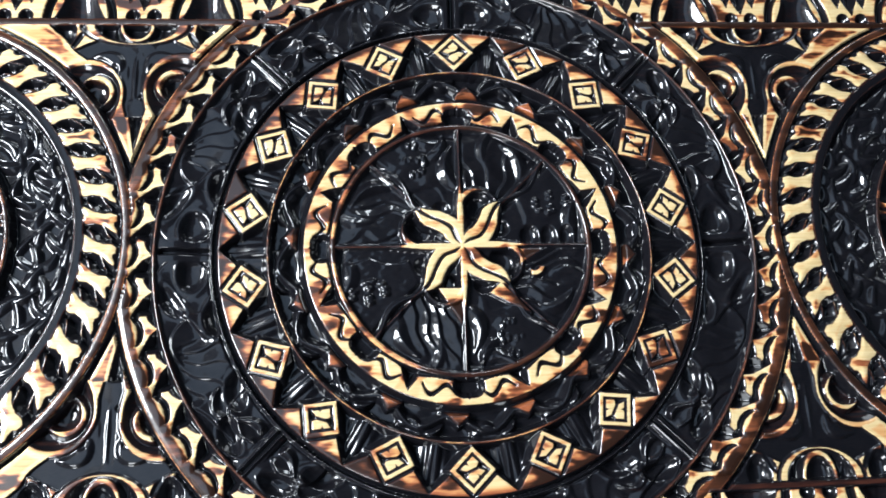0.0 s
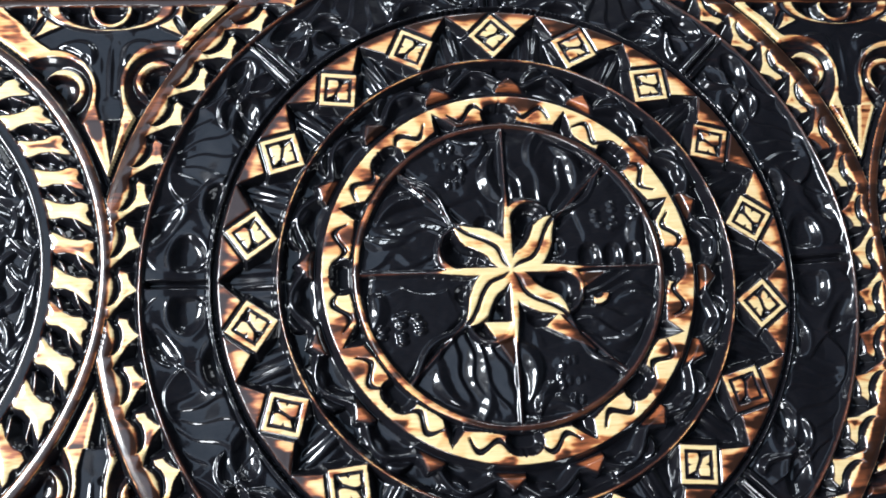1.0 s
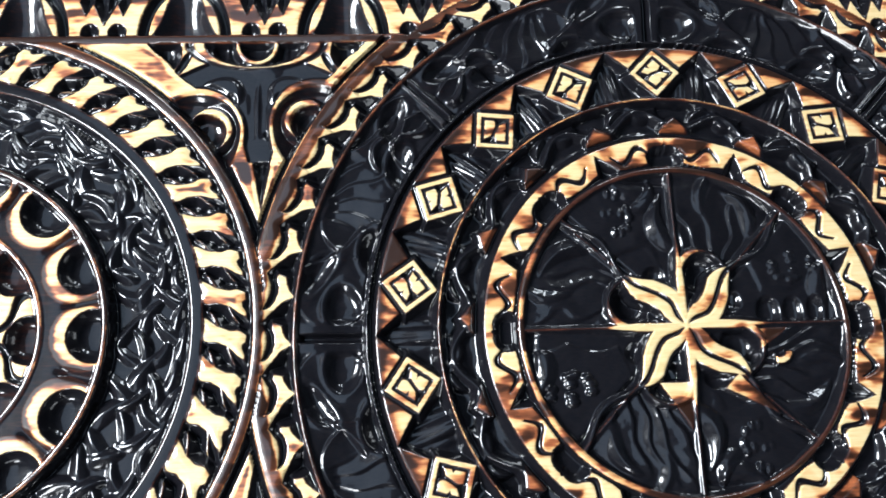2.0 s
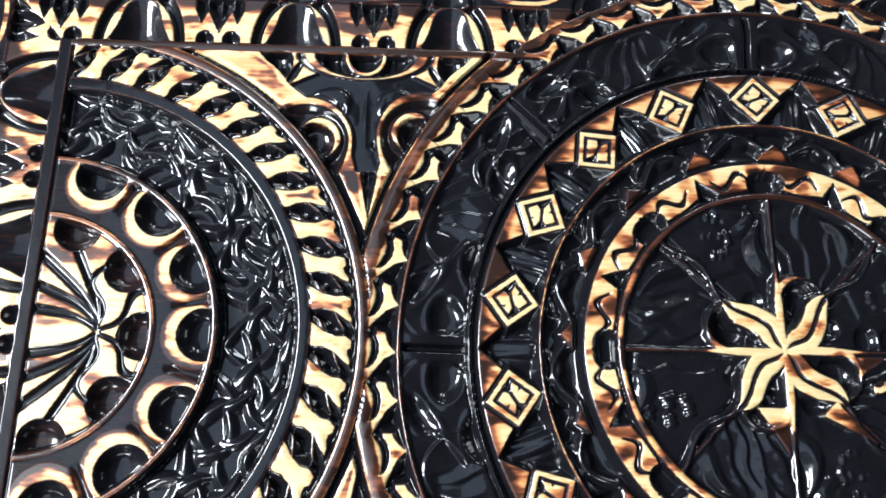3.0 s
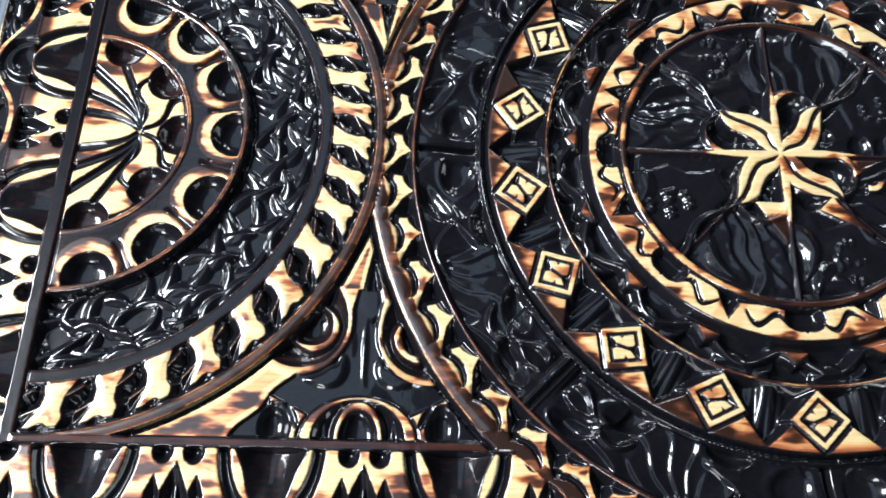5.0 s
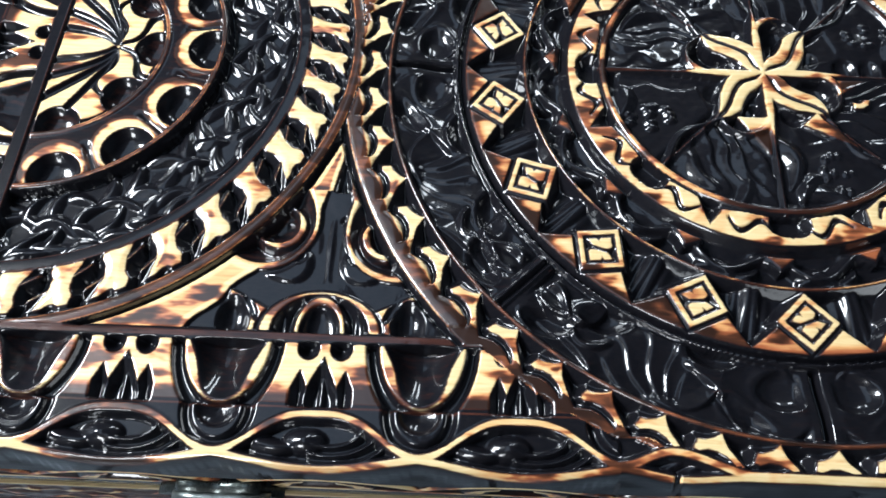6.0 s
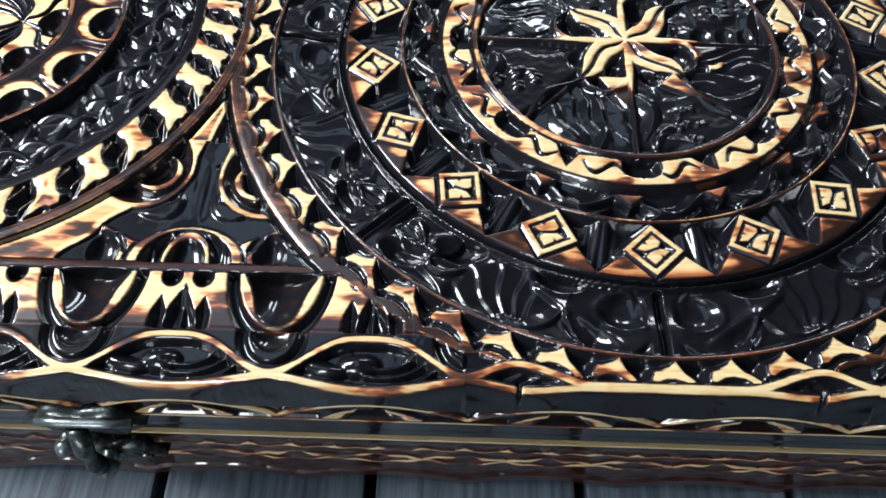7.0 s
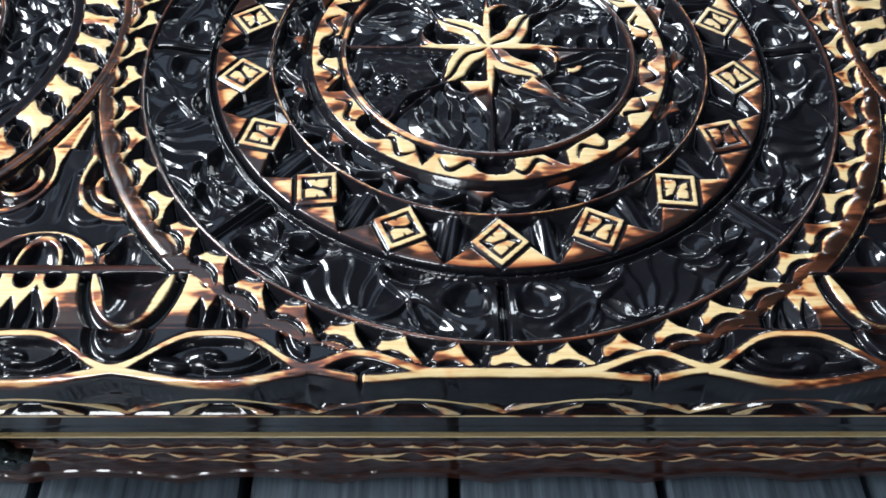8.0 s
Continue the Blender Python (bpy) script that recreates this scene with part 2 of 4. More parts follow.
def disc(x, y, r, th):
    """The inner disc: eight carved fields round a wavy star."""
    sec = np.floor((th % (2 * math.pi)) / (math.pi / 4)).astype(int)
    f = (th % (math.pi / 4)) / (math.pi / 4)
    u, v = r * np.cos(f * math.pi / 4), r * np.sin(f * math.pi / 4)
    H = np.where(sec % 2 == 1, fan_field(u, v, x, y, f, r, sec), beads_field(u, v, x, y, f, sec))
    # hollows between the arms: deep and round on one side of each thin arm, shallow on the other
    for k in range(8):
        a = k * math.pi / 4
        if k % 2 == 0:
            l, t, rad, deep = 17.0, -7.4, 6.9, 4.6
        else:
            l, t, rad, deep = 17.5, -6.0, 4.6, 3.2
        cx, cy = l * math.cos(a) - t * math.sin(a), l * math.sin(a) + t * math.cos(a)
        sd = np.hypot(x - cx, y - cy) - rad
        H = np.where(sd < 0, np.minimum(H, -0.9 + bowl(sd, deep, 2.6)), H)
    for k in range(8):
        on = np.cos(th - k * math.pi / 4) > 0
        t = r * np.sin(th - k * math.pi / 4)
        if k % 2:
            H = np.where(on, H + ridge(t - 0.7, 0.8, 1.2) * step(r, 14, 22) - ridge(t + 1.2, 1.0, 1.4) * step(r, 18, 26), H)
        else:
            H = np.where(on, H + ridge(t, 0.4, 0.5) * step(r, 20, 26) - ridge(t + 1.0, 0.6, 1.3), H)
    H = H + 0.08 * worm(x * 2.0, y * 1.7, 5) + 0.05 * worm(x * 4.3, y * 4.9, 1)
    P = np.full_like(r, -4.0)
    S = np.zeros_like(r)
    H, P, S = star(r, th, H, P, S)
    # bare rub marks on the ridges
    for k in range(8):
        l, t = r * np.cos(th - k * math.pi / 4), r * np.sin(th - k * math.pi / 4)
        P = np.where((l > 20), np.maximum(P, 0.10 - np.abs(t - (0.5 if k % 2 else 0.0)) * 0.9), P)
    S = np.where((r > 26) & (P < 0.2), 0.8, S)
    # scorched wedges beside the lower arms and a curl by the eastern one
    for k, side, l0, l1, wide in ((6, -5.2, 18, 33, 5.6), (7, -3.6, 22, 40, 3.4), (0, -5.0, 24, 34, 3.4)):
        l, t = r * np.cos(th - k * math.pi / 4), r * np.sin(th - k * math.pi / 4)
        sd = np.minimum(np.minimum(wide * np.clip((l1 - l) / (l1 - l0), 0, 1) - np.abs(t - side * (1 - 0.7 * (l - l0) / (l1 - l0))), l - l0), l1 - l)
        H = np.where(sd > -0.6, np.maximum(H, -0.4 + np.clip(sd, -0.6, 0.3)), H)
        S = np.where(sd > P, 0.12 + 0.9 * step(l, l0 + 1, l1 - 4), S)
        P = np.maximum(P, sd)
    curl = 1.1 - np.abs(np.hypot(x - 30.0, y + 9.0) - 3.2)
    curl = np.where((x > 28.5) & (y < -9.4), curl, -3)
    H = np.where(curl > -0.6, np.maximum(H, -0.2 + np.clip(curl, -0.6, 0.3)), H)
    P, S = np.maximum(P, curl), np.where(curl > 0, 0.15, S)
    # scorched flat rim, paler towards the west
    rim = 1.15 - np.abs(r - 54.0)
    H = np.where(rim > -1.0, np.maximum(H, -0.2 + np.clip(rim, -1.0, 0.5) * 1.6), H)
    west = step(np.cos(th - radians(205)), 0.3, 0.9)
    P = np.where(rim > -0.2, np.maximum(P, np.minimum(rim, 0.6) - 0.32 + 0.3 * west + 0.18 * np.sin(th * 5 + 1)), P)
    S = np.where(rim > -0.2, 0.86 - 0.42 * west - 0.25 * step(r, 53.4, 52.7), S)
    H = np.where(r > 56.0, -3.4, H)
    return H, P, S, 10 + sec


def leaf_ring(r, th):
    """Pale ring with pointed and round notches and wavy grooves."""
    f = wrap(th - math.pi / 8, math.pi / 4)
    s = f * 60.0
    k = np.round((th - math.pi / 8) / (math.pi / 4)).astype(int) % 8
    side = (s > 0).astype(int)
    outer = 66.0 - r
    notch = np.abs(s + 0.25 * (63.8 - r)) * 0.9 - (63.8 - r) * 0.52
    q = 23.56 - np.abs(s)
    pit = np.minimum(np.hypot(q - 1.9, r - 58.3) - 4.7, np.abs(q) * 1.1 + (r - 63.5) * 1.0)
    inner = r - 56.6 - 0.9 * np.cos(s * 0.27)
    sd = np.minimum(np.minimum(outer, inner), np.minimum(notch, pit))
    m = np.abs(s) - 11.6
    wave = r - (60.6 + 2.3 * np.sin(m * 0.52) * np.where(k % 2 == 0, 1, -1))
    cut = np.where(np.abs(m) < 7.2, np.abs(wave) - 0.95 * np.clip(1.15 - np.abs(m) / 8.5, 0, 1), 5)
    P = np.minimum(sd, cut) - 0.1
    H = 0.2 + np.clip(sd * 1.6, -3.8, 0) + np.where(cut < 0.5, -1.3 * step(cut, 0.5, -0.4), 0) + np.clip(sd, 0, 0.6) * 0.3
    S = 0.34 * step(np.sin(m * 0.4 + k * 2.3), 0.2, 0.95) + 0.20 * step(np.sin(th - 0.5), 0.2, 0.9)
    return H, P, S, 20 + k * 2 + side


def vine_ring(x, y, r, th):
    """Black ring with a running vine."""
    n = 16
    ph = th * n
    k = np.floor((th % (2 * math.pi)) / (2 * math.pi / n)).astype(int)
    s = wrap(th - (2 * math.pi / n) * 0.5, 2 * math.pi / n) * 73
    v0 = 73.2 + 3.4 * np.sin(ph)
    H = -4.2 + ridge(r - v0, 2.1, 3.6)
    H = np.maximum(H, -4.2 + leaf(s, r, 5.5, 70, 40, 8, 3.4, 4.4, 0.5, 0.35))
    H = np.maximum(H, -4.2 + leaf(s, r, -7, 76, 20, 8, 3.2, 4.2, -0.5, 0.35))
    H = np.maximum(H, -4.2 + leaf(s, r, 0.5, 77.5, -30, 5, 2.2, 3.6, 0.4))
    H = H + 0.35 * worm(x * 1.6, y * 1.6, 7)
    tri = np.minimum(3.0 - np.abs(s - 9.5) * 0.45 - (r - 68.5) * 0.55, r - 68.6)
    H = np.where(tri > -0.8, np.maximum(H, -0.4 + np.clip(tri, -0.8, 0.4)), H)
    P = np.maximum(np.full_like(r, -3.0), tri - 0.2)
    S = np.full_like(r, 0.62)
    gut = step(r, 70.4, 68.2)
    H = H * (1 - gut) - 3.6 * gut
    rim = 0.6 - np.abs(r - 80.4)
    H = np.where(rim > -1.2, np.maximum(H, 0.25 + np.clip(rim, -1.2, 0.4) * 2.2), H)
    P = np.where(rim > -0.5, np.maximum(P, rim - 0.18), P)
    S = np.where(rim > -0.5, 0.45, S)
    return H, P, S, 40 + k


def diamond_ring(x, y, r, th):
    """Eighteen framed lozenges between pointed notches."""
    k = np.floor((th % (2 * math.pi)) / (math.pi / 9)).astype(int)
    a = (k + 0.5) * math.pi / 9
    l, t = r * np.cos(th - a) - 90.6, r * np.sin(th - a)
    L = np.abs(l) + np.abs(t)
    half = 9.4
    frame = np.minimum(half - L, L - (half - 3.0)) / 1.414
    inside = (half - 3.0 - L) / 1.414
    # four-petal bow inside the frame
    p, q = (l + t) / 1.414, (l - t) / 1.414
    bow = np.maximum(np.maximum(1.5 - np.abs(l - 0.3 * t), 2.6 - np.hypot(p - 2.2, q - 2.2)), 2.6 - np.hypot(p + 2.2, q + 2.2))
    bow = np.minimum(np.minimum(bow, inside - 0.55), np.abs(p + 0.9 * np.sin(q * 0.5)) - 0.28)
    core = np.where(inside > 0.2, bow, -3)
    # outer band with pointed notch between the lozenges
    tm = np.abs(wrap(th, math.pi / 9)) * r
    notch = tm - (100.3 - r) * 0.92
    away = (L - half - 1.5) / 1.414
    band = np.minimum(np.minimum(100.6 - r, notch * 0.85), away)
    sd = np.maximum(np.maximum(frame, core), band)
    P = sd - 0.15
    floor = -4.3 + 2.6 * step(r, 96, 82) * step(tm, 6, 0) + 0.9 * np.abs(np.sin(tm * 0.85 + 0.4)) * step(tm, 9, 3)
    H = np.maximum(floor, 0.3 + np.clip(sd * 2.1, -4.6, 0) + np.clip(sd, 0, 0.5) * 0.4)
    H = np.where(L < half - 3.0, np.maximum(H, -1.9), H)
    H = np.maximum(H, 0.25 + np.clip((80.9 - r) * 2.0, -4.6, 0))
    S = np.where(L < half, -0.12 + 0.36 * (np.sin(k * 2.4) > 0.55), 0.22 + 0.40 * step(r, 96.5, 100) + 0.25 * np.sin(k * 1.7) ** 2)
    return H, P, S, np.where(L < half + 0.55, 60 + k, 80 + np.floor(((th + math.pi / 18) % (2 * math.pi)) / (math.pi / 9) + 0.5).astype(int) % 18)


def black_ring(x, y, r, th):
    """Broad black ring of eight foliage panels."""
    k = np.floor((th % (2 * math.pi)) / (math.pi / 4)).astype(int)
    f = (th % (math.pi / 4)) - math.pi / 8
    s = f * 113.5 * np.where(k % 2 == 0, 1, -1)
    v = r - 113.5
    H = -2.0 + 0.7 * worm(x * 0.45, y * 0.45, 11) + 0.9 * step(v, 5, 12)
    # broad leaves with a steep lip on one side
    for cx, cy, an, la, lb, h, bend in ((-34, 3, 70, 12, 9, 2.4, 0.3), (-20, -3, -40, 14, 7.0, 2.6, -0.6), (-8, 6, 20, 13, 5.0, 2.2, 0.6),
                                        (17, 5, -28, 15, 5.5, 2.8, -0.6), (28, -3, 34, 14, 6.0, 3.0, 0.6), (38, 4, -62, 10, 6.0, 2.6, 0.4)):
        c, q = math.cos(radians(an)), math.sin(radians(an))
        lx, ly = (s - cx) * c + (v - cy) * q, (v - cy) * c - (s - cx) * q
        ly = ly + bend * lx * lx / la
        w = lb * np.sqrt(np.clip(1 - (lx / la) ** 2, 0, 1)) + 1e-6
        t = np.clip((ly / w + 1) / 2, 0, 1)
        inside = (np.abs(ly) < w)
        H = np.where(inside, np.maximum(H, -2.6 + h * t ** 1.4 * step(t, 1.0, 0.88) + 0.3), H)
    # fan of thin folds
    ang = np.arctan2(v - 15.0, s + 5.0)
    far = np.hypot(s + 5.0, v - 15.0)
    ply = (ang * 9.0 / math.pi + 0.14 * np.sin(far * 0.35)) % 1.0
    on = step(far, 5, 9) * step(far, 30, 24) * step(np.abs(s - 4), 13, 9)
    H = H * (1 - on) + on * (-3.0 + 1.1 * ply ** 1.2 * step(ply, 1.0, 0.78) + 0.06 * far)
    # running S-shaped stem between hollows
    stem = v - 5.2 * np.sin((s - 14) * 0.21)
    on = step(s, 12, 16) * step(s, 42, 38)
    H = np.maximum(H, -2.8 + ridge(stem, 1.9, 3.2) * on)
    for cx, cy, an, la, lb, deep in ((-36, -3, 20, 9.0, 6.0, 3.0), (-14, -8, 8, 8.0, 3.4, 3.2), (-24, 7, -30, 7.0, 3.2, 2.4), (19, -6, 30, 8.5, 4.4, 3.0), (32, 6, 24, 7.5, 3.8, 2.8)):
        an = radians(an)
        px, py = (s - cx) * math.cos(an) + (v - cy) * math.sin(an), (v - cy) * math.cos(an) - (s - cx) * math.sin(an)
        sd = (np.hypot(px / la, (py + 0.06 * px * px / lb) / lb) - 1) * lb
        H = np.where(sd < 0, np.minimum(H, -0.9) + bowl(sd, deep, 2.2), H + ridge(sd - 0.9, 0.8, 0.4))
    H = H + 0.10 * worm(x * 2.2, y * 2.2, 8)
    q = np.abs(wrap(th, math.pi / 4)) * r
    seam = np.round(th / (math.pi / 4)).astype(int) % 2 == 0
    slab = step(q, 6.5, 3.5)
    H = H * (1 - slab) + (-1.5 + 0.10 * v + 0.5 * np.sin(v * 0.3)) * slab
    H = np.where(q < 3.2, np.where(seam, H - 3.2 * step(q, 1.3, 0.7), np.maximum(H, -0.6 + ridge(q - 1.3, 0.5, 1.2)) - 1.2 * step(q, 0.8, 0.3)), H)
    gut = step(r, 105.2, 103.4)
    H = H * (1 - gut) - 3.8 * gut
    lip = 0.9 - np.abs(r - 102.4)
    H = np.where(lip > -1.0, np.maximum(H, -0.2 + np.clip(lip, -1.0, 0.4) * 1.8), H)
    rim = 0.7 - np.abs(r - 126.0)
    H = np.where(rim > -1.2, np.maximum(H, 0.2 + np.clip(rim, -1.2, 0.4) * 1.8), H)
    P = np.where(rim > -0.6, rim - 0.10, np.clip((H + 0.30) * 0.5, -2, -0.22))
    S = np.full_like(r, 0.75)
    return H, P, S, 100 + k


TEETH, TIP = 52, -89.15


def scallop_ring(r, th, y):
    """Pale flame teeth in a row, a wavy groove behind them and a scorched rail."""
    per = 2 * math.pi / TEETH
    a = th - radians(TIP)
    k = np.round(a / per).astype(int) % TEETH
    full = per * 126
    tooth, rail = np.full_like(r, -9.0), np.full_like(r, -9.0)
    for sh in (-full, 0.0, full):
        q = wrap(a, per) * 126 + sh
        inner = np.interp(q, (-6.6, -4.2, -2.0, 0, 0.8, 2, 4, 6, 7.5, 8.7), (129.9, 129.4, 128.3, 126.5, 128.0, 130.2, 132.0, 133.9, 135.3, 136.2))
        outer = np.interp(q, (-6.6, -5.2, -3, -0.6, 1.8, 3.6, 5.0), (132.9, 133.2, 132.2, 132.1, 132.9, 134.2, 136.4))
        t = np.minimum(np.minimum((r - inner) * 0.72, outer - r), np.minimum((q + 6.5 + 0.25 * (r - 131.5)) * 0.9, 6.2 - q))
        tooth = np.maximum(tooth, t)
        lip = np.interp(q, (-6.6, -5.2, -3, -0.6, 1.8, 3.6, 4.7), (136.2, 135.4, 134.3, 134.2, 134.9, 135.7, 136.5))
        lip = np.where(q > 4.7, inner, lip)
        rail = np.where((q > -6.6) & (q <= full - 6.6), r - lip, rail)
    rail = np.minimum(rail, 141.0 - r)
    sd = np.maximum(tooth, rail)
    P = np.minimum(sd, 1.6) - 0.05
    S = (0.74 + 0.10 * np.sin(th * 23)) * step(r, 135.2, 136.6) * step(sd, 0.1, 0.7) + 0.08
    S = np.where(r < 135.4, 0.30 * step(sd, 1.0, 2.2) * (0.5 + 0.5 * np.sin(k * 2.3)), S)
    outside = np.abs(y - HY) > 100
    S = np.where(outside & (r > 134.6), np.maximum(S, 0.72), S)
    H = 0.1 + np.clip(sd * 1.7, -4.2, 0)
    H = np.where(rail > 0, 0.1 + 1.0 * np.sqrt(np.clip(np.minimum(rail, 141.0 - r) / 2.4, 0, 1)), H)
    H = np.where(outside & (rail > 0), 0.1, H)
    H = np.where(r > 141.0, 0.3 + np.clip((141.0 - r) * 2.0, -4, 0), H)
    H = np.maximum(H, 0.2 + np.clip((126.6 - r) * 1.8, -4.4, 0))
    return H, P, S, 110 + k


def medallion(x, y):
    r, th = np.hypot(x, y), np.arctan2(y, x)
    out = [np.zeros_like(r) for _ in range(4)]
    zones = ((0, 56.0, lambda m: disc(x[m], y[m], r[m], th[m])), (56.0, 68.2, lambda m: leaf_ring(r[m], th[m])),
             (68.2, 81.3, lambda m: vine_ring(x[m], y[m], r[m], th[m])), (81.3, 102.7, lambda m: diamond_ring(x[m], y[m], r[m], th[m])),
             (102.7, 126.8, lambda m: black_ring(x[m], y[m], r[m], th[m])), (126.8, 999, lambda m: scallop_ring(r[m], th[m], y[m])))
    for lo, hi, made in zones:
        m = (r >= lo) & (r < hi)
        if m.any():
            for o, value in zip(out, made(m)):
                o[m] = value
    return out


def half_medallion(x, y):
    """Half medallion at the end of the lid: flower, crescents, foliage, bone leaves, rails."""
    dx, dy = x - HX, y - HY
    p, th = np.hypot(dx, dy), np.arctan2(dy, dx)
    deg = np.degrees(th)
    H, P, S, L = np.full_like(p, -2.0), np.full_like(p, -3.0), np.zeros_like(p), np.where(p > 103, 253, 252)
    # flower
    fx, fy = dx - 21.5, dy
    fr, ft = np.hypot(fx, fy), np.arctan2(fy, fx)
    pits = np.full_like(p, 9.0)
    for a in (-75, -37, -2, 35, 71):
        cx, cy = 35.6 * math.cos(radians(a)), 35.6 * math.sin(radians(a))
        pits = np.minimum(pits, np.hypot(dx - cx, dy - cy) - 7.4)
    cut = np.full_like(p, 9.0)
    for a, bend in ((37, 0.0), (90, 0.0), (-39, 0.0), (-93, 0.0), (113, 0.55), (-115, 0.55), (133, 0.8), (-135, 0.8), (151, 0.9), (-152, 0.9), (168, 0.7), (-168, 0.7)):
        way = 1 if a > 0 else -1
        if bend or a == 180:
            tt = ft - radians(a) + way * bend * np.exp(-fr / 13.0)
        else:
            tt = ft - radians(a) + way * 0.22 * np.sin(fr * 0.30)
        off = np.abs(fr * np.sin(tt))
        wide = 0.42 + (0.07 if abs(a) > 130 else 0.05) * np.minimum(fr, 16)
        cut = np.minimum(cut, np.where(np.cos(tt) > 0, off - wide, 9.0))
    petal = np.minimum(np.minimum(pits, np.maximum(cut, 0.9 - fr)), 37.2 - p)
    zone = p < 38.2
    h = 0.3 + np.clip(np.minimum(pits * 1.5, 0), -4.4, 0) * 1.0 + np.where(cut < 0.4, -1.5 * step(cut, 0.4, -0.8), 0)
    H, P, L = np.where(zone, np.where(pits < 0, bowl(pits, 4.6, 2.6), h), H), np.where(zone, np.maximum(petal - 0.15, np.where(pits < -1.2, -0.10, -3.0)), P), np.where(zone, 201, L)
    S = np.where(zone, 0.25 * step(np.abs(deg), 50, 80) + 0.45 * step(p, 33.0, 37.5), S)
    # scorched band with crescents
    zone = (p >= 38.2) & (p < 58.5)
    pits2, back = np.full_like(p, 9.0), np.full_like(p, 9.0)
    for a in (-76, -51, -27, -0.5, 22.5, 47, 72):
        cx, cy = 55.0 * math.cos(radians(a)), 55.0 * math.sin(radians(a))
        pits2 = np.minimum(pits2, np.hypot(dx - cx, dy - cy) - 8.4)
        back = np.minimum(back, np.hypot(dx - cx * 0.955, dy - cy * 0.955) - 10.2)
    lobe = np.min([np.abs(deg - a) for a in (-63.5, -39, -14, 11, 34.7, 59.5)], axis=0) * math.pi / 180 * p
    gap = np.minimum(lobe - 1.3, 9)
    cres = np.minimum(np.minimum(pits2, 0.9 - back), gap + 0.6) - 0.05
    h = np.where(pits2 < 0, bowl(pits2, 4.8, 2.8), 0.2) - 1.6 * step(np.where((pits2 < 7) & (pits2 > 0.3), gap, 5), 0.7, -0.8) * step(p, 44, 50)
    H, P = np.where(zone, h, H), np.where(zone, np.maximum(cres, np.where(back > 0.25, -0.16, -3)), P)
    S, L = np.where(zone, 0.02 + 0.95 * step(back, -1.6, 0.9), S), np.where(zone, 210 + np.clip(np.floor((deg + 88.5) / 24.7), 0, 6), L)
    # black foliage
    zone = (p >= 58.5) & (p < 84.5)
    k = np.floor((deg + 94) / 23.5)
    s, v = wrap(deg + 94 - 11.75, 23.5) * math.pi / 180 * 71, p - 71.5
    h = -3.9 + 0.35 * worm(x * 0.7, y * 0.7, 5)
    leaves = random.Random(7)
    for row, (rr, lean) in enumerate(((64.5, 50), (70.5, -38), (76.5, 42), (81.0, -12))):
        for j in range(24 + row):
            a = -91 + (j + 0.4 * leaves.random()) * 182 / (24 + row)
            rad, cen = radians(a), rr + leaves.uniform(-1.0, 1.0)
            turn = a + 90 + lean * (1 if j % 3 else -0.7) + leaves.uniform(-14, 14)
            size, wide, high = leaves.uniform(6.0, 9.5), leaves.uniform(1.9, 2.9), leaves.uniform(1.4, 2.4)
            cx, cy = cen * math.cos(rad), cen * math.sin(rad)
            m = np.abs(dx - cx) + np.abs(dy - cy) < 14
            h[m] = np.maximum(h[m], -3.9 + leaf(dx[m], dy[m], cx, cy, turn, size, wide, high, leaves.uniform(-0.5, 0.5)))
    h = h - 2.0 * step(p, 61.5, 59.5)
    H, L = np.where(zone, h, H), np.where(zone, 220 + np.clip(k, 0, 7), L)
    P = np.where(zone, np.clip((h + 0.9) * 0.6, -1, -0.2), P)
    S = np.where(zone, 0.75, S)
    # bone leaves
    zone = (p >= 88.4) & (p < 103.6)
    # set a little closer together in the northern half
    pitch = np.where(deg < -16.7, 9.54, 7.7)
    idx = (deg + 16.7) / pitch
    kb = np.round(idx) + 8
    v = p - 94.6
    s = (idx - np.round(idx)) * np.radians(pitch) * 94
    claw = np.full_like(p, -9.0)
    for sh in (-1, 0, 1):
        # slanting bone with a waist and flared, forked ends
        u = (s + sh * np.radians(pitch) * 94 + 0.50 * v) * 9.0 / pitch
        half = 3.2 + 1.5 * step(np.abs(v), 1.5, 5.5) + 0.5 * np.sin(u * v * 0.08)
        fork = 7.4 - np.abs(v) - 1.1 * step(np.abs(u), 2.6, 0.4)
        spine = 0.55 - np.abs(v + 0.55 * u) * np.where(np.abs(u) < 7.5, 1, 9)
        claw = np.maximum(claw, np.maximum(np.minimum((half - np.abs(u)) * 0.9, fork), spine * 0.7))
    sd = np.minimum(claw, np.minimum(p - 88.4, 103.6 - p))
    P = np.where(zone, sd - 0.15, P)
    H = np.where(zone, 0.4 + np.clip(sd * 1.5, -4.0, 0) + 0.5 * np.clip(claw, 0, 2.0) * 0.5 + 0.25 * worm(x, y, 2), H)
    S, L = np.where(zone, 0.42 * (0.55 + 0.45 * np.sin(kb * 1.9)) * step(claw, 1.4, 2.9) - 0.10, S), np.where(zone, 230 + np.clip(kb, 0, 19), L)
    # rails
    for c, w, hh, sc, rub, lab in ((38.6, 0.9, 0.5, 0.72, -0.1, 250), (58.2, 0.9, 0.5, 0.80, -0.15, 251), (86.4, 2.0, 0.5, 1.02, -0.1, 252), (105.4, 1.9, 0.5, 0.84, 0.0, 253)):
        d = w - np.abs(p - c)
        on = d > (-1.3 if c > 100 else -0.9)
        H = np.where(on, np.maximum(np.where(d > 0, -9, H), hh + np.clip(d, -1.3, 0) * 2.4 + (0.6 if c > 100 else 0.2) * np.sqrt(np.clip(d / w, 0, 1))), H)
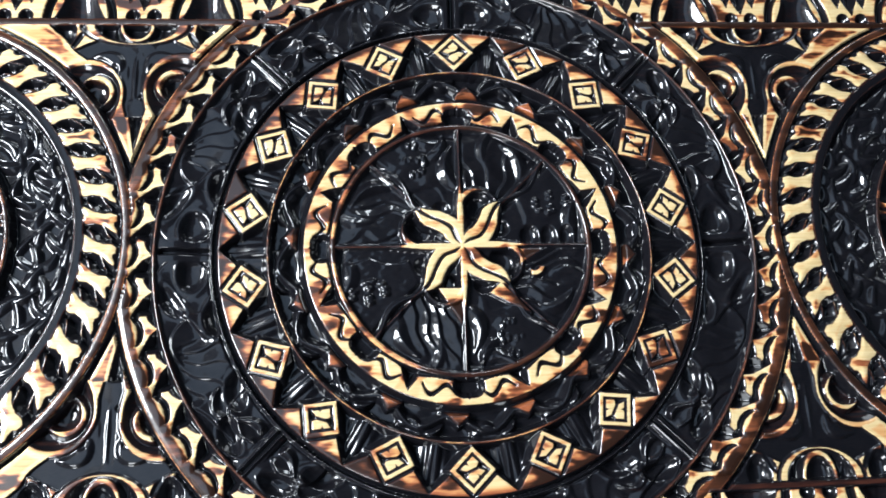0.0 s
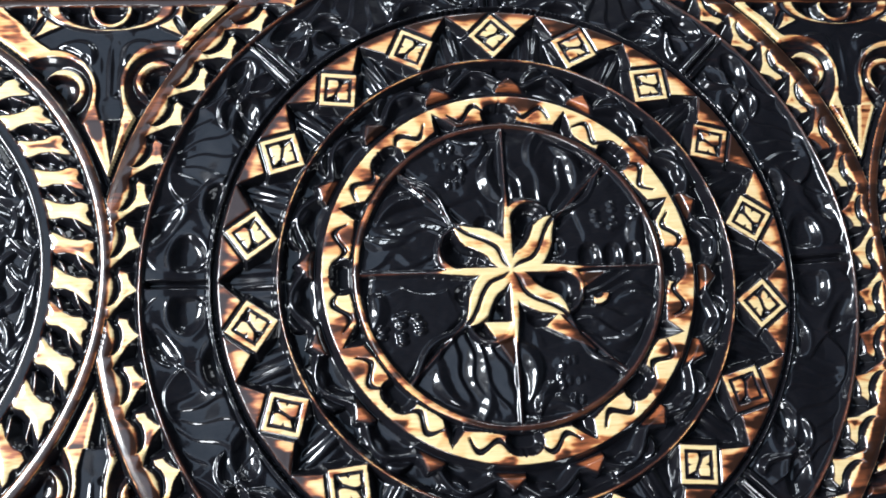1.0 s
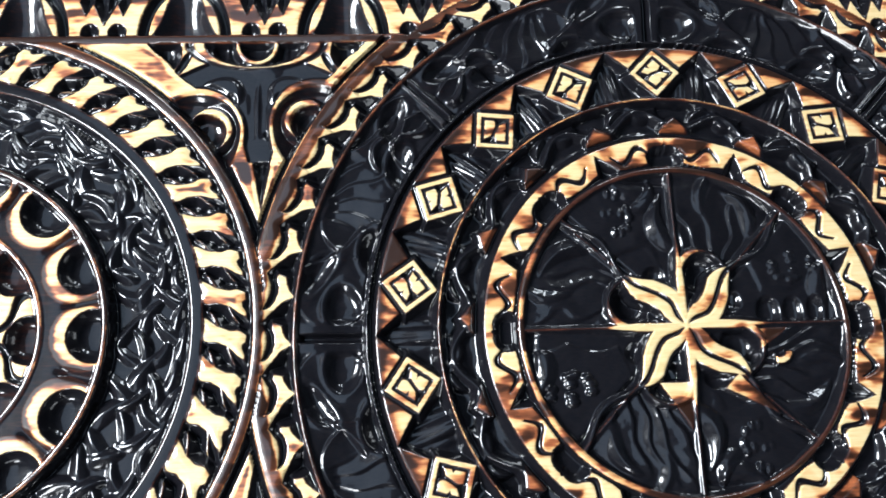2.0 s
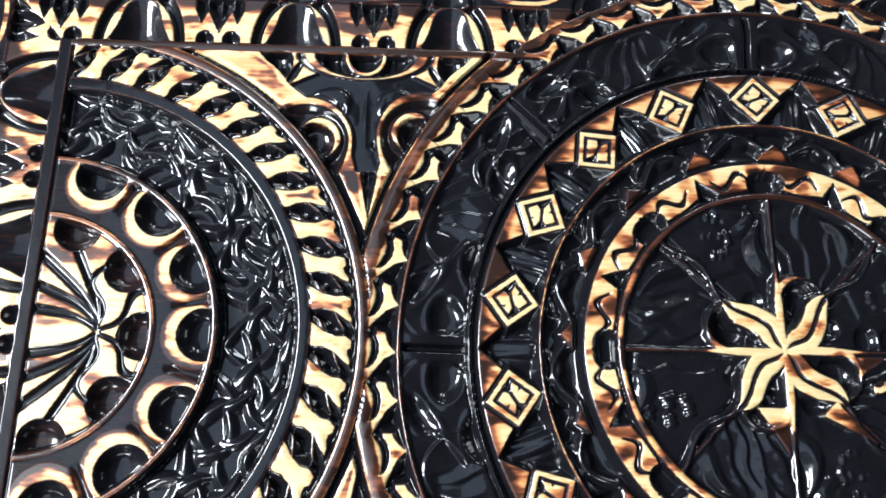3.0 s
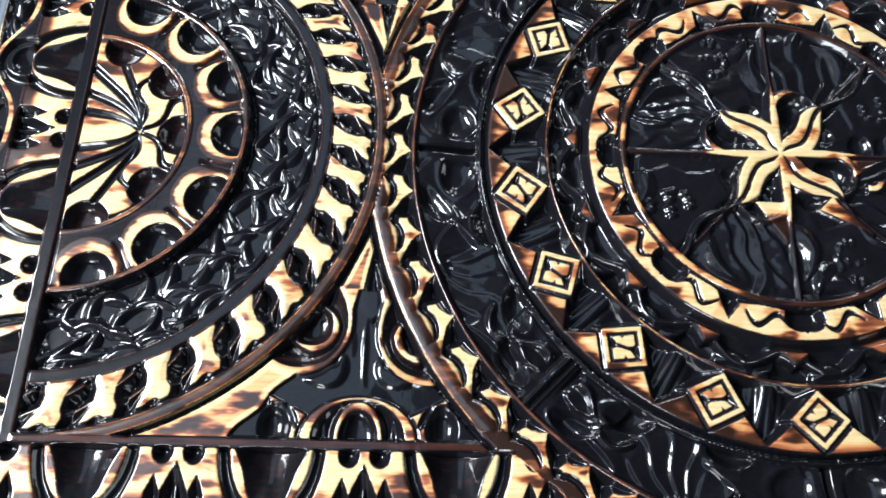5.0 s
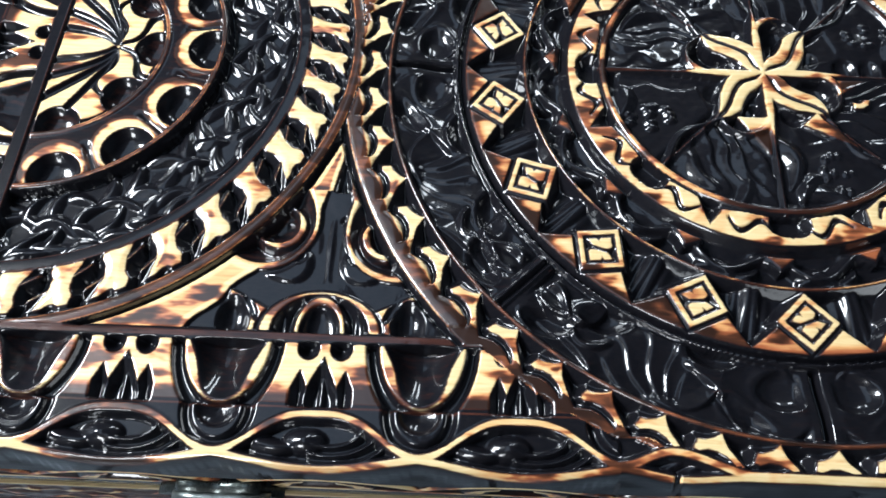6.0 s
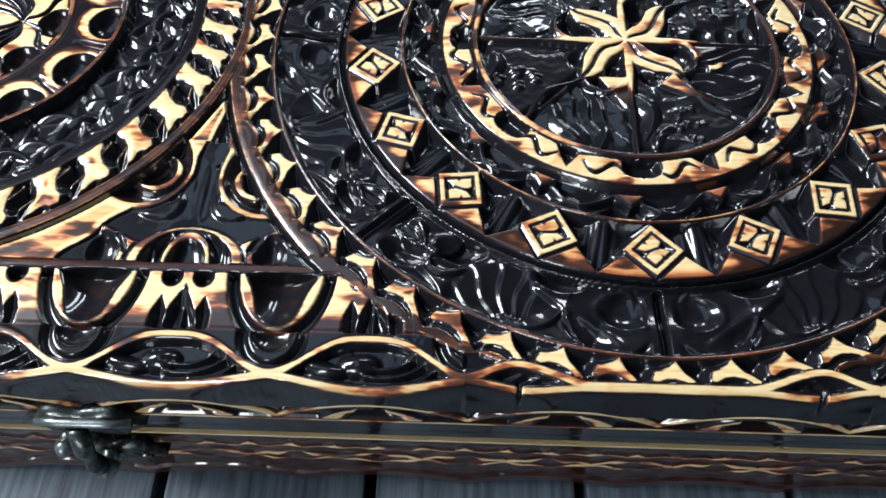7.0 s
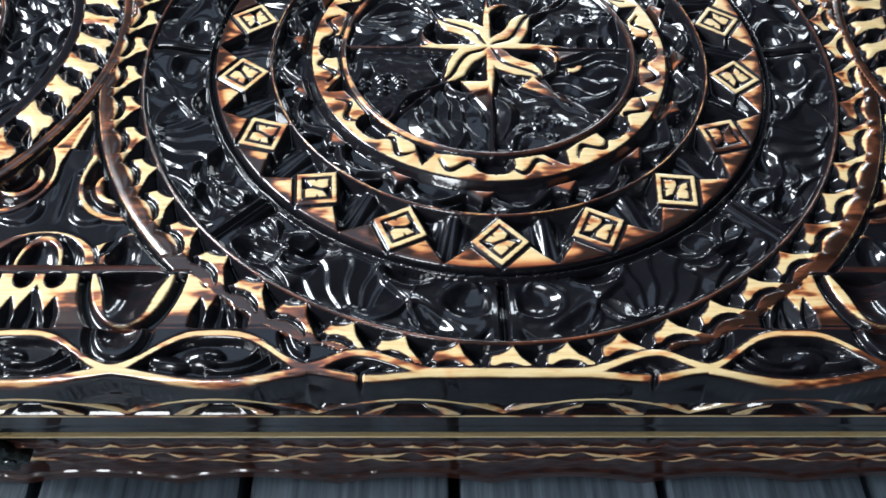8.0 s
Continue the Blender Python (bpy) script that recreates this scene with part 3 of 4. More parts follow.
        P = np.where(d > 0, np.where(c == 86.4, 0.18 - np.abs(d - 0.25), np.minimum(d, 0.8) + rub), P)
        S, L = np.where(d > 0, sc - 0.45 * step(d, 0.75, 0.15), S), np.where(d > 0, lab, L)
    H = np.where(p > 107.3, 0.4 - np.clip((p - 107.3) * 2.4, 0, 4.2), H)
    # the bar that ends the field
    d = 2.1 - np.abs(x - BAR)
    bar = d > -0.8
    H = np.where(bar, 0.45 + np.clip(d * 2, -1.6, 0), H)
    P = np.where(bar, np.where(d < 0.7, 0.25 - np.abs(d - 0.25), -2.0), P)
    S, L = np.where(bar, 0.65, S), np.where(bar, 254, L)
    return H, P, S, L


def spandrel(x, y):
    """Black corner between the medallions: V point, vase, two curled bowls and an arch at the rail."""
    top = y > HY
    e = np.where(top, y - HY, HY - y)          # distance from the long axis
    u = x + 139.5
    au = np.abs(u)
    rm, rp = np.hypot(x, y), np.hypot(x - HX, y - HY)
    near = np.minimum(rm - 141.4, rp - 107.8)
    line = np.where(top, RAIL_N - 1.6 - y, y - RAIL_S - 1.6)
    P, S = np.full_like(x, -3.0), np.zeros_like(x)
    el, er = np.where(e < 67, 0.74, 1.0) * (e - 67.0), np.where(e < 70, 0.74, 1.0) * (e - 70.0)
    bowls = np.minimum(np.hypot(u + 19.5, el) - 14.6, np.hypot(u - 20.5, er) - 14.6)
    # smooth vase with a fluted neck
    H = -0.7 - 0.0035 * (u - 0.5) ** 2 + 0.45 * worm(x * 0.9, y * 0.9, 4)
    neck = step(e, 64, 68) * step(e, 88, 82)
    H = H - neck * (ridge(u + 1.2, 0.8, 1.3) + ridge(u - 2.4, 0.8, 1.1)) + neck * ridge(u - 0.6, 0.9, 0.5)
    for g in (-1, 1):
        H = np.maximum(H, -0.9 + leaf(u * g, e, 9.5, 84.5, 30, 7.5, 3.2, 2.0, 0.5))
        pit = np.hypot((u * g - 5.6) / 1.5, e - 66.0) - 2.0
        H = np.where(pit < 0, H + bowl(pit, 2.0, 1.2), H)
        pit = np.hypot(u * g - 8.2, (e - 79.0) / 1.4) - 1.9
        H = np.where(pit < 0, H + bowl(pit, 1.8, 1.2), H)
    # V point with a dark slot
    inner = np.abs(u - 2.4) - (e - 39.5) * 0.185
    V = np.where(e < 55.8, np.minimum(np.minimum(near - 0.5, inner), (e - 33.0) * 0.45 - np.abs(u - 2.4)), -3)
    H = np.where(e < 55.8, np.where(V > -1.5, 0.3 + np.clip(V * 1.8, -3.2, 0), -3.4 + ridge(u - 2.4, 0.7, 1.4)), H)
    P, S = np.maximum(P, V), np.where(e < 56, 0.55 * step(V, 0.9, 1.9), S)
    # curled bowls with a pale lip
    lip = np.where(e > 55.0, np.minimum((0.75 + 0.55 * step(e, 66, 56) + 0.5 * step(e, 76, 84)) - np.abs(bowls - 0.6), near - 0.3), -3)
    foot = np.where((e >= 55.0) & (e < 64), np.minimum(np.minimum(near - 0.4, bowls), np.abs(u - 1.5) - 3.6 - 0.25 * (e - 55.8)), -3)
    gold = np.maximum(lip, foot)
    H = np.where(gold > -0.8, np.maximum(H, 0.2 + np.clip(gold * 1.8, -2, 0)), H)
    S = np.where(gold > P, 0.10 + 0.3 * step(e, 70, 82), S)
    P = np.maximum(P, gold)
    H = np.where(bowls < 0, bowl(bowls, 4.8, 3.6), H)
    for cx, ce, g in ((-15.8, 68.0, -1), (17.8, 71.0, 1)):
        q = np.hypot(u - cx, e - ce)
        a = np.degrees(np.arctan2(e - ce, (u - cx) * g))
        span = np.minimum(np.abs(wrap(a - 138, 360)), 180)
        wide = 1.2 * np.clip((96 - span) / 50, 0, 1)
        arc = wide - np.abs(q - 7.0)
        arc = np.where((bowls < 0.2), arc, -3)
        H = np.where(arc > -1.4, np.maximum(H, -0.7 + np.clip(arc * 1.6, -3.2, 0.3)), H)
        H = np.where((q < 6.0), np.minimum(H, -2.6 + bowl(q - 6.0, 3.0, 2.5)), H)
        S = np.where(arc > P, 0.05, S)
        P = np.maximum(P, arc)
    P = np.where(bowls < -1.0, np.maximum(P, -0.13), P)
    S = np.where((bowls < -1.0) & (P < 0), 0.9, S)
    # pale wedges along the round rails
    wedge = np.minimum(np.minimum(near - 0.5, au - 21.5 - 0.92 * (e - 84) + 0.8 * np.sin(e * 0.55)), np.minimum(bowls - 0.3, line + 1))
    wedge = np.where(e > 76, wedge, -3)
    H = np.where(wedge > -1.2, np.maximum(H, 0.2 + np.clip(wedge * 2.0, -2.4, 0)), H)
    S = np.where(wedge > P, 0.02 + 0.42 * step(wedge, 1.3, 3.4), S)
    P = np.maximum(P, wedge)
    # arch against the rail, pale crescents at its feet
    A, B = np.where(top, 21.5, 17.0), np.where(top, 9.4, 12.4)
    out = (np.hypot(u / A, line / B) - 1) * B
    ins = (np.hypot(u / (A * 0.83), line / (B * 0.955)) - 1) * B
    cres = np.minimum(ins, -out + 0.2)
    pocket = (np.hypot((au - np.where(top, 31.0, 25.5)) / 5.2, (line - 3.5) / 7.0) - 1) * 5.0
    slot = (np.hypot((au - np.where(top, 24.0, 19.8) - 0.5 * (line - 6)) / 1.6, (line - 7.5) / 4.5) - 1) * 1.6
    fin = np.minimum(np.minimum(np.minimum(out - 1.2, pocket - 0.3), slot), np.minimum(9.0 + 0.5 * (au - 20) - line, np.where(top, 32, 27) - au))
    gold = np.maximum(cres, fin)
    H = np.where(out < 0.3, np.minimum(H, -0.4 + bowl(ins, 4.0, 2.6)), H)
    H = np.where((pocket < 0) & (wedge < 0.2), np.minimum(H, bowl(pocket, 4.4, 2.4)), H)
    H = np.where(gold > -1.0, np.maximum(H, 0.2 + np.clip(gold * 1.8, -1.8, 0)), H)
    P = np.where((pocket < 0) & (wedge < 0.2), np.minimum(P, -0.1), P)
    S = np.where(gold > P, 0.06 + 0.35 * step(fin, 0.8, 2.0), S)
    P = np.maximum(P, gold)
    small = (np.hypot(u / 6.6, line / np.where(top, 7.0, 10.2)) - 1) * 6.6
    band = np.where(ins < 0.4, 0.75 - np.abs(small), -3)
    H = np.where(ins < 0, np.maximum(H, -0.8 + np.clip(band * 1.8, -3.6, 0.3)), H)
    H = np.where((small < -0.9) & (line > 0), bowl(small, 4.4, 2.5), H)
    S = np.where(band > P, 0.05, S)
    P = np.maximum(P, band)
    H = np.where((ins < -0.5) & (small > 1.2), H + ridge(wrap(u, 5.0), 0.7, 0.9), H)
    H = np.minimum(H, 0.4 + np.minimum(0, (near - 1.6) * 2.2))
    P = np.where(near < 0.9, np.minimum(P, near - 0.9), P)
    return H, P, S, np.where(top, 260, 261) + np.where(x > 0, 2, 0)


def frieze(s, d, seed):
    """Border strip: s along it (hollow lens at 0), d outwards from the rail, 0 to 18."""
    k = np.round(s / PITCH)
    u = wrap(s, PITCH)
    w = PITCH / 2 - np.abs(u)
    lens = np.hypot(np.maximum(0, np.abs(u) - 0) / 12.6, 0) ** 2 + np.clip((d + 1.5) / 19.6, 0, 3) ** 2
    big = (np.sqrt(lens) - 1) * 13.0
    inn = np.hypot(u / (10.8 - 2.4 * np.sin(math.pi * np.clip(d / 17, 0, 1))), np.clip((d + 1.5) / 18.4, 0, 3))
    hole = (inn - 1) * 9.0
    H = 0.1 + np.where(hole < 0, bowl(hole, 6.0, 5.5), 0)
    P = np.minimum(np.minimum(hole, -big), 30) * 0.9
    ditch = np.abs(big - 1.6) - 1.5
    H = np.where((ditch < 0.6), np.minimum(H, -2.9 * step(ditch, 0.6, -0.9)), H)
    # palmette
    pal = np.minimum(big - 3.3, 30)
    eyes = np.hypot(np.abs(w) - 4.6, (d - 1.2) * 0.85) - 3.0
    t1 = np.maximum(np.abs(w) - np.clip((d - 4.2) * 0.46, 0, 5.2), 4.2 - d)
    t2 = np.maximum(np.abs(np.abs(w) - 6.3) - np.clip((d - 8.0) * 0.42, 0, 2.2), 8.0 - d)
    tul = np.minimum(t1, t2)
    low = 17.6 - d
    gold = np.minimum(np.minimum(pal, low - 0.3), np.minimum(eyes, tul))
    H = np.where(eyes < 0, np.minimum(H, bowl(eyes, 3.6, 2.0)), H)
    H = np.where((tul < 0) & (pal > 0), -0.3 + np.maximum(tul * 1.3, -3.4) + ridge(w, 0.7, 1.5), H)
    P = np.maximum(np.maximum(P, gold) - 0.1, np.where(hole < -1.0, -0.16, -3.0))
    S = np.where(gold > 0, 0.15 + 0.75 * step(d, 11, 16) * step(w, 5, 9), 0.08)
    H = np.where(d < 0.4, np.minimum(H, 0.1), H)
    return H, P, S, np.where(w < 11, 301 + seed + (np.floor(s / PITCH) % 12) * 2, 300 + seed + (k % 12) * 2)


def roll_off(d):
    """Rounded edge of the lid."""
    t = np.clip(d - 27.6, 0, 7.96)
    return -(8.0 - np.sqrt(np.maximum(64.0 - t * t, 0.0)))


def waves(s, d, seed, mid=None):
    """Edge strip: two crossing wavy fillets round carved eyes, d from 18 to the edge."""
    k = np.round((s - PITCH / 2) / PITCH)
    c = np.cos(2 * math.pi * s / PITCH)
    up = 25.4 + 5.4 * (np.abs(0.5 + 0.5 * c) ** 1.6 * 2 - 1)
    lo = 31.1 + 3.1 * np.abs(np.sin(math.pi * s / PITCH)) ** 1.2
    u = wrap(s - PITCH / 2, PITCH)
    wu = 1.05 + 0.15 * step(c, 0.6, 1.0)
    f1, f2 = wu - np.abs(d - up) * 0.92, wu - np.abs(d - lo)
    fil = np.maximum(f1, f2)
    eye = np.minimum(d - up, lo - d)
    H = np.full_like(s, 0.0)
    H = np.where(eye > 0, -3.2, H)
    e = -3.2
    knob = np.hypot((u + 3) / 6.0, (d - 27.0) / 3.6)
    e = np.maximum(e, -3.2 + 3.6 * np.sqrt(np.maximum(1 - knob, 0)))
    e = np.maximum(e, -3.2 + leaf(u, d, -12, 29.0, 10, 9, 2.6, 2.6, 0.3))
    arc = np.hypot(u - 3.5, (d - 24.0) * 1.9)
    e = np.maximum(e, np.where(u > -2, -3.0 + ridge(wrap(arc - 8.6, 4.3), 0.8, 2.9) * step(arc, 5, 8), -9))
    H = np.where(eye > 0, np.minimum(e, 0.2) , H)
    # shells above the crossings
    us = wrap(s, PITCH)
    sh = np.hypot(us / 5.8, (d - 19.0) / 5.6)
    rim = np.hypot(us / 8.6, (d - 19.0) / 10.0)
    H = np.where((d < up) & (sh < 1), -3.2 * np.sqrt(np.maximum(1 - sh, 0)), H)
    dit = np.abs((rim - 1) * 10 ) - 1.2
    H = np.where((d < up - 0.6), np.minimum(H, -2.2 * step(dit, 0.8, -0.6)), H)
    H = np.where(d > lo, -2.0 - np.clip(1.1 * (d - lo), 0, 2.6), H)
    H = np.where(fil > -1.2, np.maximum(H, 0.3 + np.clip(fil * 2.2, -3.6, 0)), H)
    P = np.maximum(fil - 0.12, np.where((eye > 0) | (d > lo), -0.30, -3.0))
    S = np.where(d > lo + 1.3, 0.8, 0.08 + 0.3 * step(np.abs(us), 6, 20))
    line = 0.5 - np.abs(d - 18.3)
    P = np.where(d < 19.2, np.maximum(np.where(d < 18.9, -3, P), line - 0.25), P)
    S = np.where(d < 19.2, 0.7, S)
    return H + roll_off(d), P, S, 400 + seed + (k % 12)


def border(s, d, seed):
    H, P, S, L = frieze(s, d, seed)
    h, p, q, l = waves(s, d, seed)
    m = d > 18.0
    return np.where(m, h, H), np.where(m, p, P), np.where(m, q, S), np.where(m, l, L)


def carve(x, y):
    """Height, sanded depth, scorch and piece number at each place of the lid."""
    xm = -np.abs(x)
    r, p = np.hypot(x, y), np.hypot(xm - HX, y - HY)
    dn, ds, dw = y - RAIL_N - 1.7, RAIL_S - 1.7 - y, BAR - 2.2 - xm
    d = np.maximum(np.maximum(dn, ds), dw)
    out = [np.zeros_like(x) for _ in range(4)]

    def fill(m, made):
        if m.any():
            for o, value in zip(out, made):
                o[m] = value

    big = (r < np.where(np.maximum(dn, ds) > -1.0, 138.0, 142.8)) & ~((p < 107.6) & (r > 136.4) & (dw < 0))
    halfm = ~big & (p < 109.0) & (dw < 0.0) & (dn < -2.9) & (ds < -2.9)
    rails = ~big & ~halfm & (d <= 0) & (d > -3.4) & (dw < -4.0)
    bars = ~big & ~halfm & ~rails & (d <= 0) & (dw > -5.0)
    rest = ~big & ~halfm & ~rails & ~bars
    span = rest & (d <= 0)
    edge = rest & (d > 0)
    fill(big, medallion(x[big], y[big]))
    m = halfm | bars
    fill(m, half_medallion(xm[m], y[m]))
    fill(span, spandrel(xm[span], y[span]))
    # straight rails
    t = 1.6 - np.abs(d[rails] + 1.7)
    fill(rails, (0.5 + np.clip(t * 2, -1, 0) + 0.2 * np.clip(t, 0, 1), np.minimum(t, 0.7) - 0.15 - 0.5 * (y[rails] < 0), 0.98 - 0.5 * step(t, 0.8, 0.2), np.where(y[rails] > 0, 270, 271)))
    # border strips
    north = edge & (dn >= dw) & (dn > 0)
    south = edge & (ds >= dw) & (ds > 0)
    west = edge & ~north & ~south
    fill(north, border(xm[north] + 164.5, dn[north], 0))
    fill(south, border(xm[south] + 164.5, ds[south], 30))
    fill(west, border(y[west] - 31.5, dw[west], 60))
    # where the medallion runs into the edge strip
    H, P, S, L = out
    run = (np.abs(x) < 56) & (y < -126)
    if run.any():
        xs, ys, rr = np.abs(x[run]), y[run], r[run]
        yu = np.where(xs > 42, -133.2 + 4.2 * step(xs, 56, 42), -134.4 + 5.4 * step(xs, 20, 42))
        yl = np.where(xs > 40, -133.8 - 2.0 * step(xs, 56, 40), -134.9 - 0.9 * step(xs, 22, 40))
        band = np.maximum(1.25 - np.abs(ys - yu) * 0.92, np.where((xs > 40.2) & (xs < 41.6), -3, 1.05 - np.abs(ys - yl)))
        sel = (ys < yu + 1.6) | (rr > 136.2)
        eye = (ys < yu) & (ys > yl)
        hh = np.where(eye, -3.0 + 1.6 * np.abs(np.sin(xs * 0.5 + ys)), np.where(ys > yu, -1.2, -2.6))
        hh = np.maximum(hh, 0.3 + np.clip(band * 2.2, -3.4, 0)) + roll_off(RAIL_S - 1.7 - ys)
        H[run] = np.where(sel, hh, H[run])
        P[run] = np.where(sel, band - 0.2, P[run])
        S[run] = np.where(sel, 0.12, S[run])
        L[run] = np.where(sel, 280, L[run])
    over = big & (d > 20) & (L != 280)
    H[over] = H[over] + roll_off(d[over]) * (H[over] > -99)
    return out, d


PIECES = ((0, 1, "panel", ""), (10, 18, "disc_field", "black carved field of the inner disc with star arm"), (20, 36, "leaf_segment", "pale notched leaf segment with wavy groove"),
          (40, 56, "vine_segment", "glossy black vine carving"), (60, 78, "lozenge", "pale framed lozenge with four petals"),
          (80, 98, "pointed_notch", "pale points round a black notch"), (100, 108, "foliage_panel", "glossy black carved foliage panel"),
          (110, 170, "flame_tooth", "pale flame-shaped tooth"), (200, 202, "flower", "pale fan flower with dark hollows"), (210, 216, "crescent", "pale crescent round a dark hollow"),
          (220, 228, "foliage_panel", "glossy black carved foliage"), (230, 250, "bone_leaf", "pale bone-shaped leaf between claw cuts"), (250, 254, "round_rail", "scorched brown rail"),
          (254, 255, "end_bar", "flat black bar"), (260, 264, "spandrel", "black corner field with curls and arch"), (270, 272, "straight_rail", "scorched straight rail"),
          (280, 281, "edge_fillet", "pale edge fillet"), (300, 399, "lens_motif", ""), (400, 520, "eye_panel", "black carved eye between pale wavy fillets"))


def piece_name(n):
    for lo, hi, name, label in PIECES:
        if lo <= n < hi:
            if name == "lens_motif":
                return ("palmette", "pale palmette round a black tulip") if n % 2 else ("lens_motif", "dark hollow lens with pale outline")
            return name, label
    return "panel", ""


def sheet(name, co, quads, attrs, normals, parent, label, skirt):
    """One piece of carving as a mesh; skirt: axis and place to which its outline is carried into the board."""
    used, inv = np.unique(quads, return_inverse=True)
    q = inv.reshape(-1, 4)
    v, nn = co[used], normals[used]
    vals = [a[used] for a in attrs]
    edges = np.concatenate([q[:, [0, 1]], q[:, [1, 2]], q[:, [2, 3]], q[:, [3, 0]]])
    n = len(v)
    key = edges[:, 0].astype(np.int64) * n + edges[:, 1]
    back = edges[:, 1].astype(np.int64) * n + edges[:, 0]
    rim = edges[~np.isin(key, back)]
    ids = np.unique(rim)
    where = np.full(n, -1)
    where[ids] = np.arange(len(ids))
    low = v[ids].copy()
    low[:, skirt[0]] = skirt[1]
    a, b = where[rim[:, 0]], where[rim[:, 1]]
    m = len(ids)
    q = np.concatenate([q, np.stack([n + b, n + a, n + m + a, n + m + b], 1)])
    v = np.concatenate([v, v[ids], low])
    nn = np.concatenate([nn, nn[ids], nn[ids]])
    vals = [np.concatenate([w, np.full(2 * m, -3.0)]) for w in vals]
    me = bpy.data.meshes.new(name)
    me.vertices.add(len(v))
    me.vertices.foreach_set("co", v.astype(np.float32).ravel())
    me.loops.add(q.size)
    me.loops.foreach_set("vertex_index", q.astype(np.int32).ravel())
    me.polygons.add(len(q))
    me.polygons.foreach_set("loop_start", np.arange(0, q.size, 4, dtype=np.int32))
    me.polygons.foreach_set("use_smooth", np.ones(len(q), dtype=bool))
    for word, w in zip(("sanded", "scorch"), vals):
        at = me.attributes.new(word, "FLOAT", "POINT")
        at.data.foreach_set("value", w.astype(np.float32))
    me.update(calc_edges=True)
    me.normals_split_custom_set_from_vertices(nn.astype(np.float32))
    me.materials.append(WOOD)
    ob = new(name, me)
    ob.parent = parent
    if label:
        tagged(ob, label)
    return ob


def soften(h, times):
    """Hand-worn edges: evens the height out over the nearest fractions of a millimetre."""
    for _ in range(times):
        g = np.pad(h, 1, mode="edge")
        h = (g[:-2, 1:-1] + 2 * g[1:-1, 1:-1] + g[2:, 1:-1]) / 4
        g = np.pad(h, 1, mode="edge")
        h = (g[1:-1, :-2] + 2 * g[1:-1, 1:-1] + g[1:-1, 2:]) / 4
    return h


def facing(dhu, dhv, axes, sign):
    """Normals of a relief from its slopes; axes: along, across and outwards."""
    n = np.zeros((dhu.size, 3))
    n[:, axes[0]], n[:, axes[1]], n[:, axes[2]] = -dhu.ravel(), -dhv.ravel(), sign
    return n / np.linalg.norm(n, axis=1)[:, None]


# ---- room shell ----
TABLE_Z = -0.081


# unseen room added round the table; its dark bluish plaster sets the lacquer's reflections
def room():
    x0, x1, y0, y1, z0, z1 = -1.0, 2.0, -1.9, 2.0, TABLE_Z - 0.75, TABLE_Z + 1.85

    def wall(name, boxes, mat, label):
        bm = bmesh.new()
        for b in boxes:
            boxed(bm, *b)
        return tagged(part(name, bm, mat, None), label, name.split("_")[0], kind="structure")

    def pierced(a0, a1, holes, zlo, zhi):
        """Spans of a wall along one axis, with openings between zlo and zhi."""
        spans, at = [], a0
        for lo, hi in holes:
            spans += [(at, lo, z0, z1), (lo, hi, z0, zlo), (lo, hi, zhi, z1)]
            at = hi
        return spans + [(at, a1, z0, z1)]

    t = 0.12
    wall("floor", [(x0 - t, x1 + t, y0 - t, y1 + t, z0 - t, z0)], FLOORING, "plain dark boarded floor under the table")
    wall("ceiling", [(x0 - t, -0.96, y0 - t, y1 + t, z1, z1 + t), (-0.18, x1 + t, y0 - t, y1 + t, z1, z1 + t), (-0.96, -0.18, y0 - t, -1.62, z1, z1 + t), (-0.96, -0.18, 1.62, y1 + t, z1, z1 + t)], PLASTER, "slate-grey plaster ceiling with a skylight opening above the table")
    wall("wall_east", [(x1, x1 + t, y0, y1, z0, z1)], PLASTER, "plain slate-grey plaster wall")
    wall("wall_west", [(x0 - t, x0, a, b, c, d) for a, b, c, d in pierced(y0, y1, [(-0.35, 0.6)], 0.32, 1.0)], PLASTER, "slate-grey plaster wall with a window opening")
    # unseen wall, added dark to hold down reflections in the box front
    wall("wall_south", [(a, b, y0 - t, y0, c, d) for a, b, c, d in pierced(x0 - t, x1 + t, [(-0.96, -0.40)], 0.35, 0.95)], DARK_WALL, "unseen plain dark brown wall with an opening behind the fill lamp")
    wall("wall_north", [(a, b, y1, y1 + t, c, d) for a, b, c, d in pierced(x0 - t, x1 + t, [(-0.1, 0.34), (0.44, 0.88)], 0.55, 1.45)], PLASTER, "slate-grey plaster wall with two narrow window openings")


room()


# ---- table ----
def table():
    top = tagged(new("plank_table"), "dark grey stained plank table under the carved box", "table")
    pitch, gap = 0.0742, 0.0042
    bm = bmesh.new()
    boxed(bm, -0.83, 0.73, -0.45, 0.50, TABLE_Z - 0.034, TABLE_Z - 0.020, 0.002)
    part("underboard", bm, DARK_GAP, top, "dark board below the planks")
    mesh = None
    for k in range(-9, 9):
        x = -0.087 + k * pitch + gap / 2
        if mesh is None:
            bm = bmesh.new()
            boxed(bm, 0, pitch - gap, -0.45, 0.50, -0.0195, 0, 0.0012)
            first = part("plank", bm, PLANK, top, "grey stained plank with open grain")
            mesh = first.data
            ob = first
        else:
            ob = new("plank", mesh)
            ob.parent = top
        ob.location = (x, 0, TABLE_Z)
    for sx in (-0.78, 0.68):
        for sy in (-0.40, 0.45):
            bm = bmesh.new()
            boxed(bm, sx - 0.03, sx + 0.03, sy - 0.03, sy + 0.03, TABLE_Z - 0.75, TABLE_Z - 0.034, 0.003)
            part("leg", bm, PLANK, top)


table()

